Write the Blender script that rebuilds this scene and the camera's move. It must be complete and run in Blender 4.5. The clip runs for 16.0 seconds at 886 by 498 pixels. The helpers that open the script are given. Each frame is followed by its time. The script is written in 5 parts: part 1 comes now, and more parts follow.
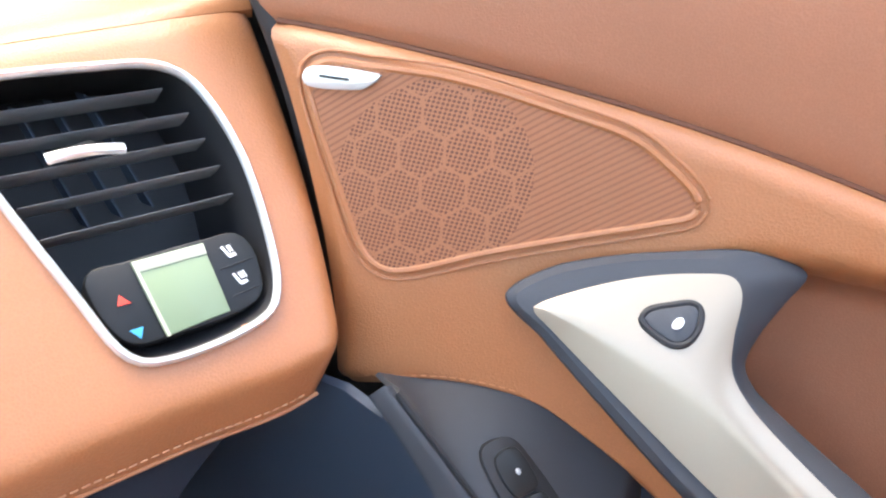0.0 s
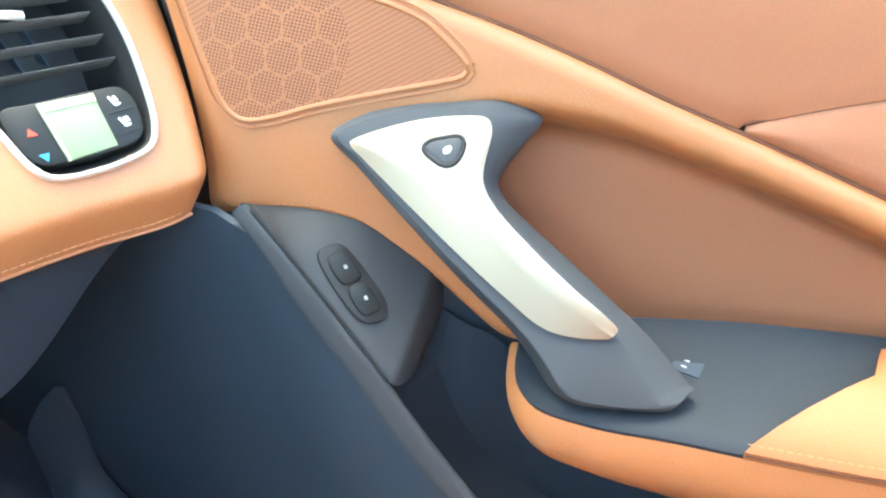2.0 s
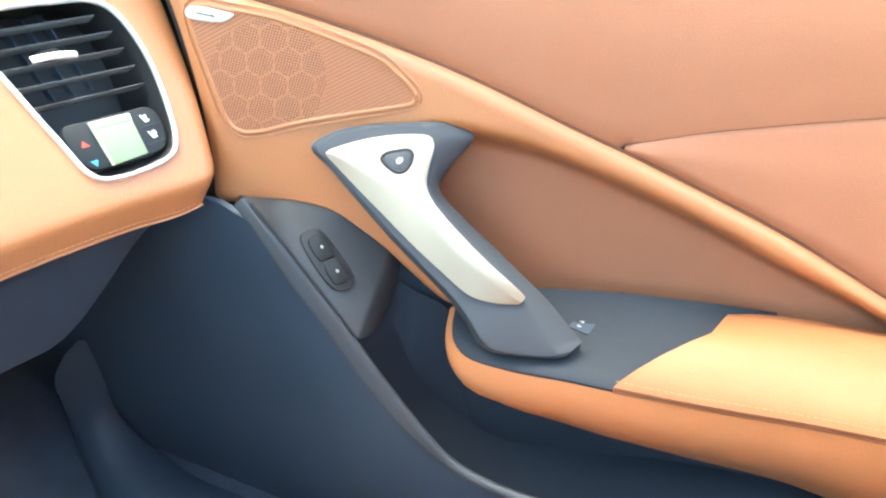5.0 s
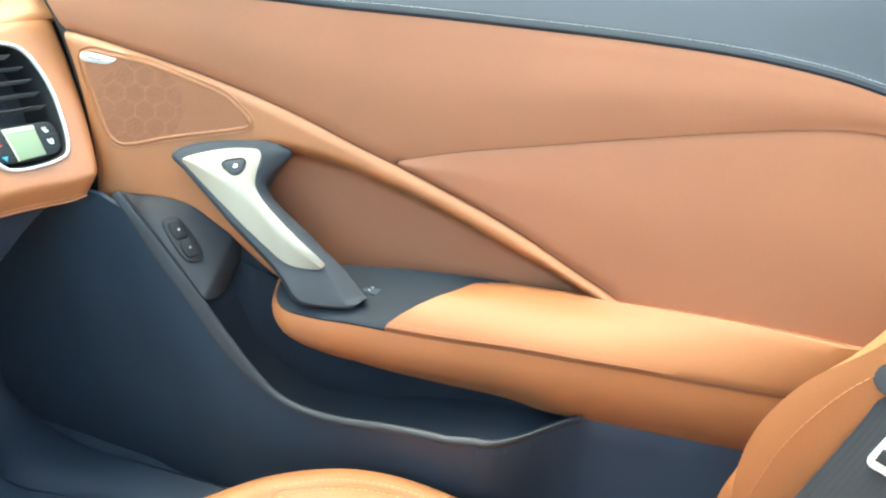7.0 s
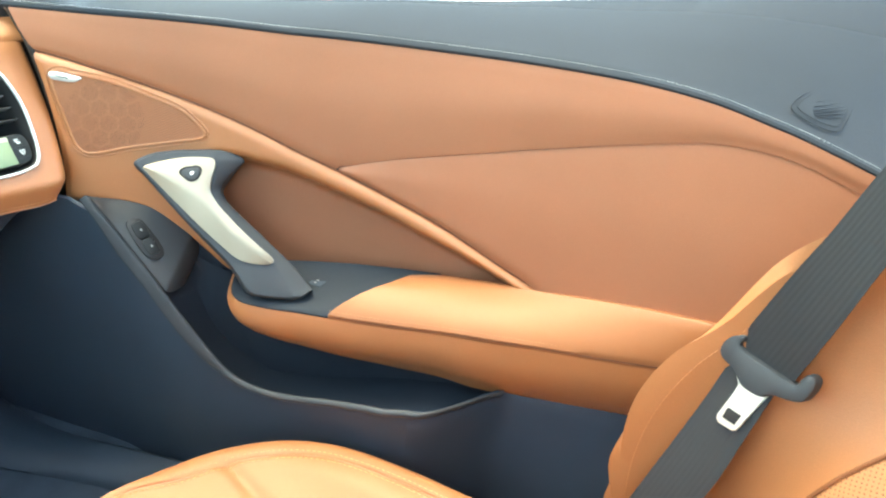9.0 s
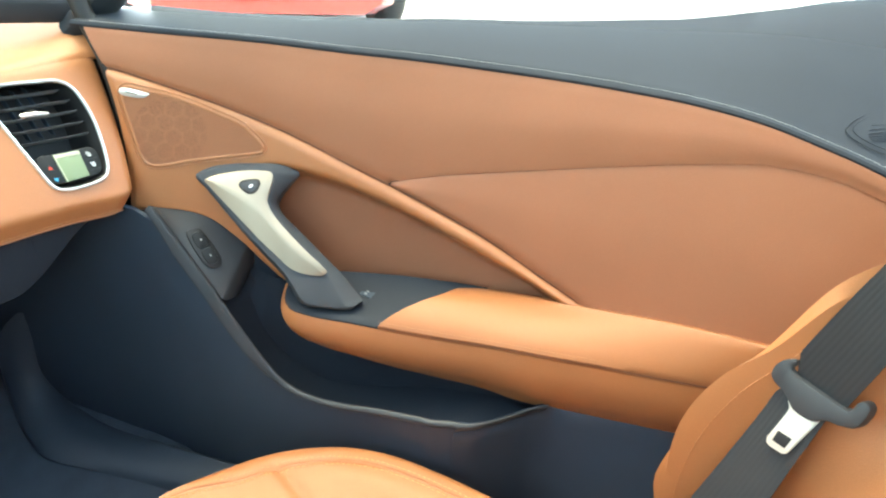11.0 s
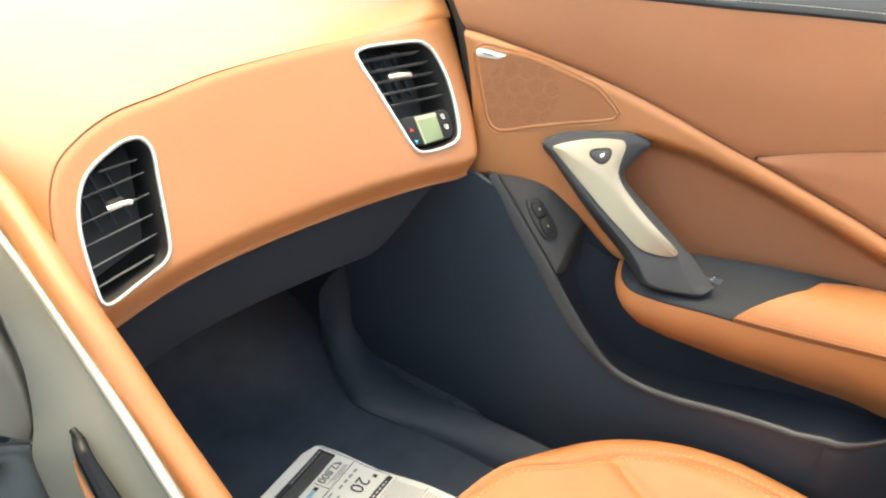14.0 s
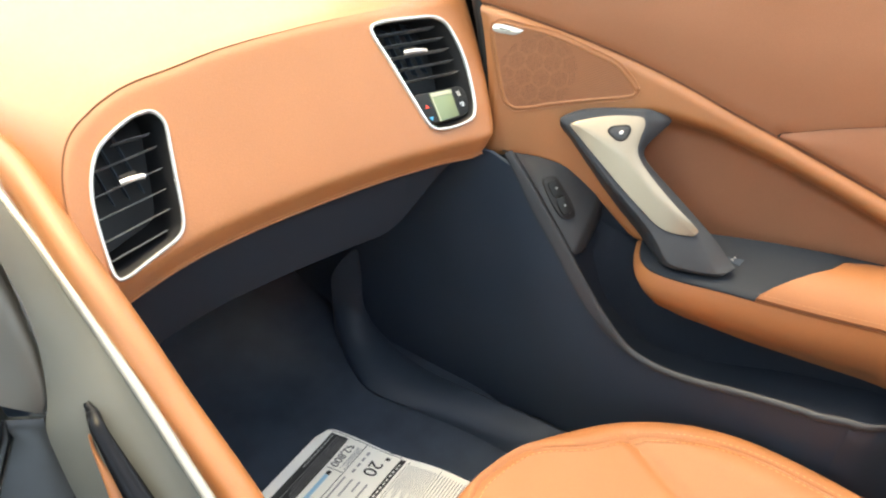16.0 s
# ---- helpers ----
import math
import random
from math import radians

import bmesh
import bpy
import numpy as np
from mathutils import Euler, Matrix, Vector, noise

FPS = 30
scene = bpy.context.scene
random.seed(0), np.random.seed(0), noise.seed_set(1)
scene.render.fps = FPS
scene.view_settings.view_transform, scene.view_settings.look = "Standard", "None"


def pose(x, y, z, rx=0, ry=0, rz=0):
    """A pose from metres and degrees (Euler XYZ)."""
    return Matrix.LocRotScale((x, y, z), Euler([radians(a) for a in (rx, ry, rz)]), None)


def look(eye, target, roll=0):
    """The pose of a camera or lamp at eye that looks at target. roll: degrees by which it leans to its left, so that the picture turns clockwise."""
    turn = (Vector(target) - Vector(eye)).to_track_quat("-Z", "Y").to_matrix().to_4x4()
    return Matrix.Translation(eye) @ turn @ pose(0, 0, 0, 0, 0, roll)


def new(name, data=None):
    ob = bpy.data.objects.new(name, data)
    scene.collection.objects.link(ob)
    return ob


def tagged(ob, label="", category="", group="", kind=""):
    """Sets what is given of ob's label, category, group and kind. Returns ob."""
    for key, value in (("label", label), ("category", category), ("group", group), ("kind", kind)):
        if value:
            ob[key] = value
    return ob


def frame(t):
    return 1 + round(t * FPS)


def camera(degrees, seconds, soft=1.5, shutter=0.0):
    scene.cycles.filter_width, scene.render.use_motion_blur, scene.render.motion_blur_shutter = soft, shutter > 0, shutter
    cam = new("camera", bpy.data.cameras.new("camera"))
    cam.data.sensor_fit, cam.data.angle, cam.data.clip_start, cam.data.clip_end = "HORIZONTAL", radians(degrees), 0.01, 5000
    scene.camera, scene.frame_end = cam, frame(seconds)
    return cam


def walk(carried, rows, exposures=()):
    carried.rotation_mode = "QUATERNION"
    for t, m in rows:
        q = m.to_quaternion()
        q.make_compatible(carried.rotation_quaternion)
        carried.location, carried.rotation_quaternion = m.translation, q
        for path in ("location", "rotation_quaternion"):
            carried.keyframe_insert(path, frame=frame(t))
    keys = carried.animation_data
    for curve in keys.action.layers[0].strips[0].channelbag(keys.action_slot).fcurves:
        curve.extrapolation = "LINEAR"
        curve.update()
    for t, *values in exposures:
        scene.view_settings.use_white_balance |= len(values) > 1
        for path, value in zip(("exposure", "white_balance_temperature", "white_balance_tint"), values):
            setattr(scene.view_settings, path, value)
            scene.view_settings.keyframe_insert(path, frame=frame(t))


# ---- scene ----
cam = camera(66.0, 16.0, soft=2.2)

EXPOSURES = [(0, 5.45, 7150, 14), (1.5, 6.1, 7150, -4), (3, 6.0, 7050, -2), (5.5, 6.03, 7150, 0), (6.5, 5.6, 7150, -7), (8, 5.6, 7450, -7), (11, 5.3, 8000, -6), (12, 5.32, 8350, -4), (13, 5.46, 9800, 3), (14, 5.22, 10000, 6), (14.5, 4.85, 9800, 9), (14.9, 4.33, 9700, 13), (15.4, 4.4, 9500, 13), (16, 5.02, 9400, 7)]
PATH = [
    (0, (0.056, 0.038, 1.092), (1.351, 1.261, 0.182), -5.7),
    (0.5, (0.035, 0.012, 1.096), (1.371, 1.14, 0.126), -4.6),
    (1, (0.008, -0.016, 1.097), (1.363, 1.038, 0.071), -3.3),
    (1.5, (-0.008, -0.056, 1.101), (1.354, 0.947, 0.034), -2.5),
    (2, (-0.02, -0.092, 1.109), (1.327, 0.864, -0.02), -2.3),
    (2.5, (-0.025, -0.11, 1.113), (1.331, 0.845, -0.005), -2.6),
    (3, (-0.03, -0.127, 1.129), (1.302, 0.804, -0.035), -1.8),
    (5.5, (-0.129, -0.225, 1.212), (1.221, 0.64, 0.017), 0.2),
    (6, (-0.166, -0.308, 1.219), (1.288, 0.48, 0.095), 3.4),
    (6.5, (-0.22, -0.346, 1.255), (1.297, 0.436, 0.213), 4.6),
    (7, (-0.26, -0.419, 1.289), (1.279, 0.293, 0.228), 5.1),
    (7.5, (-0.274, -0.466, 1.295), (1.284, 0.194, 0.227), 6.5),
    (8, (-0.294, -0.499, 1.319), (1.293, 0.097, 0.257), 6.6),
    (10.5, (-0.345, -0.485, 1.384), (1.185, 0.186, 0.285), 6.3),
    (11, (-0.347, -0.478, 1.383), (1.186, 0.227, 0.309), 5.8),
    (11.5, (-0.357, -0.47, 1.38), (1.161, 0.266, 0.306), 5.2),
    (12, (-0.369, -0.441, 1.386), (1.114, 0.318, 0.279), 4.1),
    (12.5, (-0.385, -0.395, 1.37), (1.018, 0.468, 0.236), 2.7),
    (13, (-0.402, -0.35, 1.362), (0.937, 0.583, 0.206), 1.9),
    (13.5, (-0.409, -0.295, 1.35), (0.836, 0.747, 0.182), 0.6),
    (14, (-0.421, -0.265, 1.345), (0.753, 0.853, 0.173), -0.7),
    (14.5, (-0.455, -0.229, 1.345), (0.652, 0.951, 0.17), -1.4),
    (15, (-0.475, -0.214, 1.342), (0.583, 1.017, 0.175), -2.0),
    (15.5, (-0.467, -0.22, 1.339), (0.621, 0.98, 0.166), -1.4),
    (16, (-0.429, -0.257, 1.321), (0.722, 0.869, 0.135), -1.1),
]
walk(cam, [(t, look(eye, target, roll)) for t, eye, target, roll in PATH], EXPOSURES)

# ---------------------------------------------------------------- light
world = bpy.data.worlds.new("sky")
scene.world = world
world.use_nodes = True
wn = world.node_tree
sky = wn.nodes.new("ShaderNodeTexSky")
sky.sky_type, sky.sun_disc = "NISHITA", False
SUN_EL, SUN_AZ = 72.0, 24.0          # degrees above the horizon; degrees clockwise from ahead
sky.sun_elevation, sky.sun_rotation = radians(SUN_EL), radians(SUN_AZ)
sky.dust_density, sky.ozone_density = 2.0, 0.7
wn.links.new(sky.outputs[0], wn.nodes["Background"].inputs[0])
wn.nodes["Background"].inputs[1].default_value = 0.165
sun = new("sun", bpy.data.lights.new("sun", "SUN"))
sun.data.energy, sun.data.angle, sun.data.color = 0.15, radians(24), (1.0, 0.94, 0.84)
_d = Vector((math.sin(radians(SUN_AZ)) * math.cos(radians(SUN_EL)), math.cos(radians(SUN_AZ)) * math.cos(radians(SUN_EL)), math.sin(radians(SUN_EL))))
sun.matrix_world = look(_d * 20, (0, 0, 0))


# ---------------------------------------------------------------- materials
def material(name, colour, rough=0.5, metal=0.0, grain=0.0, size=300.0, vary=0.08, stain=9.0, coat=0.0, spec=0.5, kind="noise"):
    """A surface with a fine relief (grain, cells per metre) and a slow change of tone and gloss."""
    m = bpy.data.materials.new(name)
    m.use_nodes = True
    t = m.node_tree
    n, l = t.nodes, t.links
    b = n["Principled BSDF"]
    b.inputs["Metallic"].default_value = metal
    b.inputs["Specular IOR Level"].default_value = spec
    b.inputs["Coat Weight"].default_value = coat
    tc = n.new("ShaderNodeTexCoord")
    big = n.new("ShaderNodeTexNoise")
    big.inputs["Scale"].default_value, big.inputs["Detail"].default_value = stain, 6
    l.new(tc.outputs["Object"], big.inputs["Vector"])
    ramp = n.new("ShaderNodeMixRGB")
    ramp.inputs[1].default_value = (*[c * (1 - vary) for c in colour], 1)
    ramp.inputs[2].default_value = (*[min(1, c * (1 + vary)) for c in colour], 1)
    l.new(big.outputs["Fac"], ramp.inputs[0])
    last = ramp.outputs[0]
    r = n.new("ShaderNodeMapRange")
    r.inputs["To Min"].default_value, r.inputs["To Max"].default_value = rough - 0.06, rough + 0.06
    l.new(big.outputs["Fac"], r.inputs["Value"])
    l.new(r.outputs["Result"], b.inputs["Roughness"])
    if grain:
        if kind == "leather":
            fine = n.new("ShaderNodeTexVoronoi")
            fine.inputs["Scale"].default_value = size
            out = fine.outputs["Distance"]
        else:
            fine = n.new("ShaderNodeTexNoise")
            fine.inputs["Scale"].default_value, fine.inputs["Detail"].default_value = size, 3
            out = fine.outputs["Fac"]
        l.new(tc.outputs["Object"], fine.inputs["Vector"])
        bump = n.new("ShaderNodeBump")
        bump.inputs["Strength"].default_value, bump.inputs["Distance"].default_value = grain, 0.0006
        l.new(out, bump.inputs["Height"])
        l.new(bump.outputs[0], b.inputs["Normal"])
        tone = n.new("ShaderNodeMixRGB")
        tone.blend_type = "MULTIPLY"
        tone.inputs[0].default_value = 0.12
        l.new(last, tone.inputs[1])
        l.new(out, tone.inputs[2])
        last = tone.outputs[0]
    l.new(last, b.inputs["Base Color"])
    return m


TAN = (0.36, 0.146, 0.075)
leather = material("tan_leather", TAN, 0.5, grain=0.25, size=900, vary=0.07, spec=0.32, kind="leather")
leather_soft = material("tan_leather_soft", (0.425, 0.162, 0.060), 0.42, grain=0.3, size=750, vary=0.08, spec=0.66, kind="leather")
# Soft leather in a darker tone, offsetting strong light on pad and cushion.
leather_dim = material("tan_leather_dimmed", (0.335, 0.131, 0.053), 0.48, grain=0.25, size=800, vary=0.08, spec=0.33, kind="leather")
stitch = material("tan_thread", (0.45, 0.19, 0.08), 0.75)
light_stitch = material("light_tan_thread", (0.52, 0.25, 0.115), 0.75)
pale_stitch = material("grey_thread", (0.40, 0.40, 0.38), 0.7)
black_soft = material("black_soft_skin", (0.029, 0.034, 0.041), 0.72, grain=0.3, size=900, vary=0.15, spec=0.14, kind="leather")
black_plastic = material("charcoal_plastic", (0.044, 0.048, 0.053), 0.55, grain=0.2, size=1400, vary=0.15, spec=0.35)
dark_plastic = material("black_plastic", (0.034, 0.049, 0.069), 0.55, grain=0.2, size=1400, vary=0.2, spec=0.35)
carpet = material("black_carpet", (0.048, 0.063, 0.084), 0.95, grain=0.9, size=1500, vary=0.3, stain=20, spec=0.1)
rubber = material("black_rubber", (0.012, 0.012, 0.013), 0.6)
silver = material("satin_silver", (0.40, 0.335, 0.25), 0.40, metal=0.66, grain=0.08, size=2500, vary=0.03)
chrome = material("bright_chrome", (0.85, 0.84, 0.80), 0.25, metal=0.6, vary=0.02)
bronze = material("grey_metallic_trim", (0.105, 0.108, 0.096), 0.50, grain=0.1, size=2500, vary=0.05, spec=0.3)
surround = material("warm_grey_plastic", (0.088, 0.086, 0.078), 0.36, grain=0.15, size=1500, vary=0.08, spec=0.55)
frame_black = material("soft_black_frame", (0.018, 0.019, 0.019), 0.42, grain=0.1, size=1500, spec=0.25)
panel_black = material("gloss_black_panel", (0.018, 0.0195, 0.020), 0.22, grain=0.1, size=1500)
# Black trim made darker: shade in the pocket and knee space put into the colour.
shaded_black = material("shaded_black_plastic", (0.023, 0.030, 0.041), 0.85, grain=0.4, size=900, spec=0.2)
glass_black = material("gloss_black", (0.007, 0.0075, 0.009), 0.26, vary=0.02, spec=0.16)
screen_grey = material("lcd_green_grey", (0.22, 0.28, 0.165), 0.3, vary=0.03, spec=0.3)
lcd_top = material("lcd_cream_border", (0.45, 0.46, 0.33), 0.4, vary=0.02)
grey_mark = material("dull_grey_print", (0.35, 0.35, 0.34), 0.6, vary=0.01)
white_mark = material("white_print", (0.8, 0.8, 0.78), 0.6, vary=0.01)
red_mark = material("red_print", (0.7, 0.06, 0.03), 0.5, vary=0.01)
sky_mark = material("pale_blue_print", (0.30, 0.58, 0.74), 0.5, vary=0.01)
blue_mark = material("blue_print", (0.05, 0.40, 0.65), 0.5, vary=0.01)
black_mark = material("black_print", (0.015, 0.015, 0.016), 0.6, vary=0.01)
slat_grey = material("grey_slat", (0.13, 0.14, 0.15), 0.4, vary=0.05)
webbing = material("charcoal_webbing", (0.026, 0.028, 0.031), 0.75, grain=0.5, size=900, vary=0.1)
steel = material("bright_steel", (0.80, 0.80, 0.70), 0.35, metal=0.3, vary=0.03)
paper_white = material("white_paper", (0.95, 0.935, 0.85), 0.8, vary=0.04, stain=30)
concrete = material("pale_concrete", (0.62, 0.60, 0.56), 0.9, grain=0.4, size=60, vary=0.12, stain=1.5)
red_paint = material("red_car_paint", (0.62, 0.03, 0.015), 0.3, vary=0.02, coat=1.0)
tinted = material("tinted_glass", (0.02, 0.025, 0.03), 0.08, vary=0.02, coat=0.5)
headliner = material("charcoal_headlining", (0.07, 0.07, 0.072), 0.9, grain=0.4, size=800)


def window_glass(name, tint):
    """Thin sheet glass, tinted as far as needed to hold light back."""
    m = bpy.data.materials.new(name)
    m.use_nodes = True
    n, l = m.node_tree.nodes, m.node_tree.links
    n.remove(n["Principled BSDF"])
    clear = n.new("ShaderNodeBsdfTransparent")
    clear.inputs[0].default_value = (*tint, 1)
    gloss = n.new("ShaderNodeBsdfGlossy")
    gloss.inputs["Roughness"].default_value = 0.02
    mix = n.new("ShaderNodeMixShader")
    mix.inputs[0].default_value = 0.05
    l.new(clear.outputs[0], mix.inputs[1])
    l.new(gloss.outputs[0], mix.inputs[2])
    l.new(mix.outputs[0], n["Material Output"].inputs[0])
    return m


# Tints darker than real panes, chosen to balance the light from each side.
windscreen_glass = window_glass("dimming_windscreen_glass", (0.225, 0.232, 0.213))
side_glass = window_glass("dimming_side_glass", (0.27, 0.28, 0.27))
driver_dimmer_glass = window_glass("dimming_driver_glass", (0.22, 0.225, 0.22))
roof_glass = window_glass("dimming_roof_glass", (0.255, 0.255, 0.246))


def grille_material():
    """Tan plastic mesh: rows of fine holes, in larger cells inside the round speaker field."""
    m = material("tan_speaker_mesh", (0.36, 0.138, 0.060), 0.62)
    t = m.node_tree
    n, l = t.nodes, t.links
    b = n["Principled BSDF"]
    base = b.inputs["Base Color"].links[0].from_socket
    tc = n.new("ShaderNodeTexCoord")
    turn = n.new("ShaderNodeMapping")
    turn.inputs["Rotation"].default_value = (radians(30), 0, 0)
    l.new(tc.outputs["Object"], turn.inputs["Vector"])
    sep = n.new("ShaderNodeSeparateXYZ")
    l.new(turn.outputs[0], sep.inputs[0])

    def op(kind, a, b2=None):
        q = n.new("ShaderNodeMath")
        q.operation = kind
        for i, v in enumerate((a, b2)):
            if v is None:
                continue
            if isinstance(v, (int, float)):
                q.inputs[i].default_value = v
            else:
                l.new(v, q.inputs[i])
        return q.outputs[0]
    pitch = 2 * math.pi / 0.0031
    sy, sz = op("SINE", op("MULTIPLY", sep.outputs["Y"], pitch)), op("SINE", op("MULTIPLY", sep.outputs["Z"], pitch))
    dots = op("GREATER_THAN", op("MULTIPLY", sy, sz), 0.16)
    rows_ = op("GREATER_THAN", sz, 0.25)
    flat = n.new("ShaderNodeSeparateXYZ")
    l.new(tc.outputs["Object"], flat.inputs[0])
    away = op("SQRT", op("ADD", op("POWER", op("MULTIPLY", op("SUBTRACT", flat.outputs["Y"], 0.268), 1.12), 2.0), op("POWER", op("SUBTRACT", flat.outputs["Z"], 0.962), 2.0)))
    inside = op("LESS_THAN", away, 0.051)
    # honeycomb ribs over the round field: three families of stripes folded into hexagons
    cell = 0.0235
    u = op("DIVIDE", op("MULTIPLY", flat.outputs["Y"], 1.12), cell)
    v = op("DIVIDE", flat.outputs["Z"], cell)

    def hexagon(du, dv):
        a = op("ABSOLUTE", op("SUBTRACT", op("FLOORED_MODULO", op("ADD", u, du), 1.0), 0.5))
        c = op("ABSOLUTE", op("SUBTRACT", op("FLOORED_MODULO", op("ADD", v, dv), 1.732), 0.866))
        return op("MAXIMUM", a, op("ADD", op("MULTIPLY", a, 0.5), op("MULTIPLY", c, 0.866)))
    edge = op("MINIMUM", hexagon(0.0, 0.0), hexagon(0.5, 0.866))
    ribs = op("LESS_THAN", edge, 0.467)
    hole = op("ADD", op("MULTIPLY", op("MULTIPLY", inside, ribs), dots), op("MULTIPLY", op("MULTIPLY", op("SUBTRACT", 1.0, inside), rows_), 0.45))
    mix = n.new("ShaderNodeMixRGB")
    mix.inputs[2].default_value = (0.135, 0.049, 0.023, 1)
    l.new(hole, mix.inputs[0])
    l.new(base, mix.inputs[1])
    l.new(mix.outputs[0], b.inputs["Base Color"])
    bump = n.new("ShaderNodeBump")
    bump.inputs["Distance"].default_value, bump.invert = 0.0008, True
    bump.inputs["Strength"].default_value = 0.6
    l.new(hole, bump.inputs["Height"])
    l.new(bump.outputs[0], b.inputs["Normal"])
    return m


mesh_tan = grille_material()


def perforated_leather():
    """Tan leather with close rows of pin holes."""
    m = material("perforated_tan_leather", (0.48, 0.19, 0.074), 0.5, grain=0.3, size=750, kind="leather")
    t = m.node_tree
    n, l = t.nodes, t.links
    b = n["Principled BSDF"]
    base = b.inputs["Base Color"].links[0].from_socket
    tc = n.new("ShaderNodeTexCoord")
    sep = n.new("ShaderNodeSeparateXYZ")
    l.new(tc.outputs["Object"], sep.inputs[0])
    waves = []
    for axis in ("X", "Z"):
        a = n.new("ShaderNodeMath")
        a.operation = "MULTIPLY"
        a.inputs[1].default_value = 2 * math.pi / 0.006
        l.new(sep.outputs[axis], a.inputs[0])
        s = n.new("ShaderNodeMath")
        s.operation = "SINE"
        l.new(a.outputs[0], s.inputs[0])
        waves.append(s.outputs[0])
    p = n.new("ShaderNodeMath")
    p.operation = "MULTIPLY"
    l.new(waves[0], p.inputs[0])
    l.new(waves[1], p.inputs[1])
    g = n.new("ShaderNodeMath")
    g.operation = "GREATER_THAN"
    g.inputs[1].default_value = 0.72
    l.new(p.outputs[0], g.inputs[0])
    mix = n.new("ShaderNodeMixRGB")
    mix.inputs[2].default_value = (0.12, 0.045, 0.02, 1)
    l.new(g.outputs[0], mix.inputs[0])
    l.new(base, mix.inputs[1])
    l.new(mix.outputs[0], b.inputs["Base Color"])
    return m


perforated = perforated_leather()


# ---------------------------------------------------------------- building helpers
def spline(pts, n, closed=False, even=True):
    """n points evenly along a smooth curve through the control points."""
    p = np.array([tuple(q) for q in pts], float)
    k = len(p)
    out = []
    for i in range(k if closed else k - 1):
        if closed:
            a, b, c, d = p[i - 1], p[i], p[(i + 1) % k], p[(i + 2) % k]
        else:
            b, c = p[i], p[i + 1]
            a = p[i - 1] if i else 2 * b - c
            d = p[i + 2] if i + 2 < k else 2 * c - b
        la, lb, lc = [max(np.linalg.norm(q), 1e-6) ** 0.5 for q in (b - a, c - b, d - c)]
        m1 = ((b - a) / la - (c - a) / (la + lb) + (c - b) / lb) * lb
        m2 = ((c - b) / lb - (d - b) / (lb + lc) + (d - c) / lc) * lb
        for s in np.linspace(0, 1, 20, endpoint=False):
            out.append((2 * s**3 - 3 * s**2 + 1) * b + (s**3 - 2 * s**2 + s) * m1 + (3 * s**2 - 2 * s**3) * c + (s**3 - s**2) * m2)
    out.append(p[0] if closed else p[-1])
    out = np.array(out)
    if not even:
        return np.stack([np.interp(np.linspace(0, len(out) - 1, n), np.arange(len(out)), out[:, j]) for j in range(p.shape[1])], axis=1)
    run = np.concatenate([[0], np.cumsum(np.linalg.norm(np.diff(out, axis=0), axis=1))])
    at = np.linspace(0, run[-1], n, endpoint=not closed)
    return np.stack([np.interp(at, run, out[:, j]) for j in range(p.shape[1])], axis=1)


def curve_of(pts):
    """A function of the first coordinate that follows a smooth curve through the control points."""
    s = spline(pts, 400)
    s = s[np.argsort(s[:, 0])]
    return lambda v: np.interp(v, s[:, 0], s[:, 1])


def step(a, b, v):
    t = min(1.0, max(0.0, (v - a) / (b - a)))
    return t * t * (3 - 2 * t)


def thing(name, base, label, category, group="", kind=""):
    ob = new(name)
    ob.location = base
    ob.empty_display_size = 0.02
    return tagged(ob, label, category, group, kind)


def part(name, bm, mat, parent=None, label="", angle=38):
    """Links a bmesh, drawn in the world's axes, as one mesh object, under a thing where one is given."""
    bmesh.ops.recalc_face_normals(bm, faces=bm.faces)
    me = bpy.data.meshes.new(name)
    bm.to_mesh(me)
    bm.free()
    me.materials.append(mat)
    me.polygons.foreach_set("use_smooth", [True] * len(me.polygons))
    me.set_sharp_from_angle(angle=radians(angle))
    ob = new(name, me)
    if parent:
        ob.parent = parent
        ob.matrix_parent_inverse = Matrix.Translation(-parent.location)
    return tagged(ob, label) if label else ob


def sheet(rows, thick=None, closed=False, bm=None):
    """A grid of points as a surface; with thick, an offset back and closed rims."""
    bm = bm or bmesh.new()
    R = [[bm.verts.new(p) for p in r] for r in rows]
    h, w = len(R), len(R[0])

    def quads(G, flip):
        for i in range(h - 1):
            for j in range(w if closed else w - 1):
                q = [G[i][j], G[i][(j + 1) % w], G[i + 1][(j + 1) % w], G[i + 1][j]]
                bm.faces.new(q[::-1] if flip else q)
    quads(R, False)
    if thick is not None:
        T = Vector(thick)
        B = [[bm.verts.new(v.co + T) for v in r] for r in R]
        quads(B, True)
        for i in range(h - 1):
            if not closed:
                for j in (0, w - 1):
                    bm.faces.new([R[i][j], R[i + 1][j], B[i + 1][j], B[i][j]])
        for j in range(w if closed else w - 1):
            for i in (0, h - 1):
                bm.faces.new([R[i][j], R[i][(j + 1) % w], B[i][(j + 1) % w], B[i][j]])
    return bm


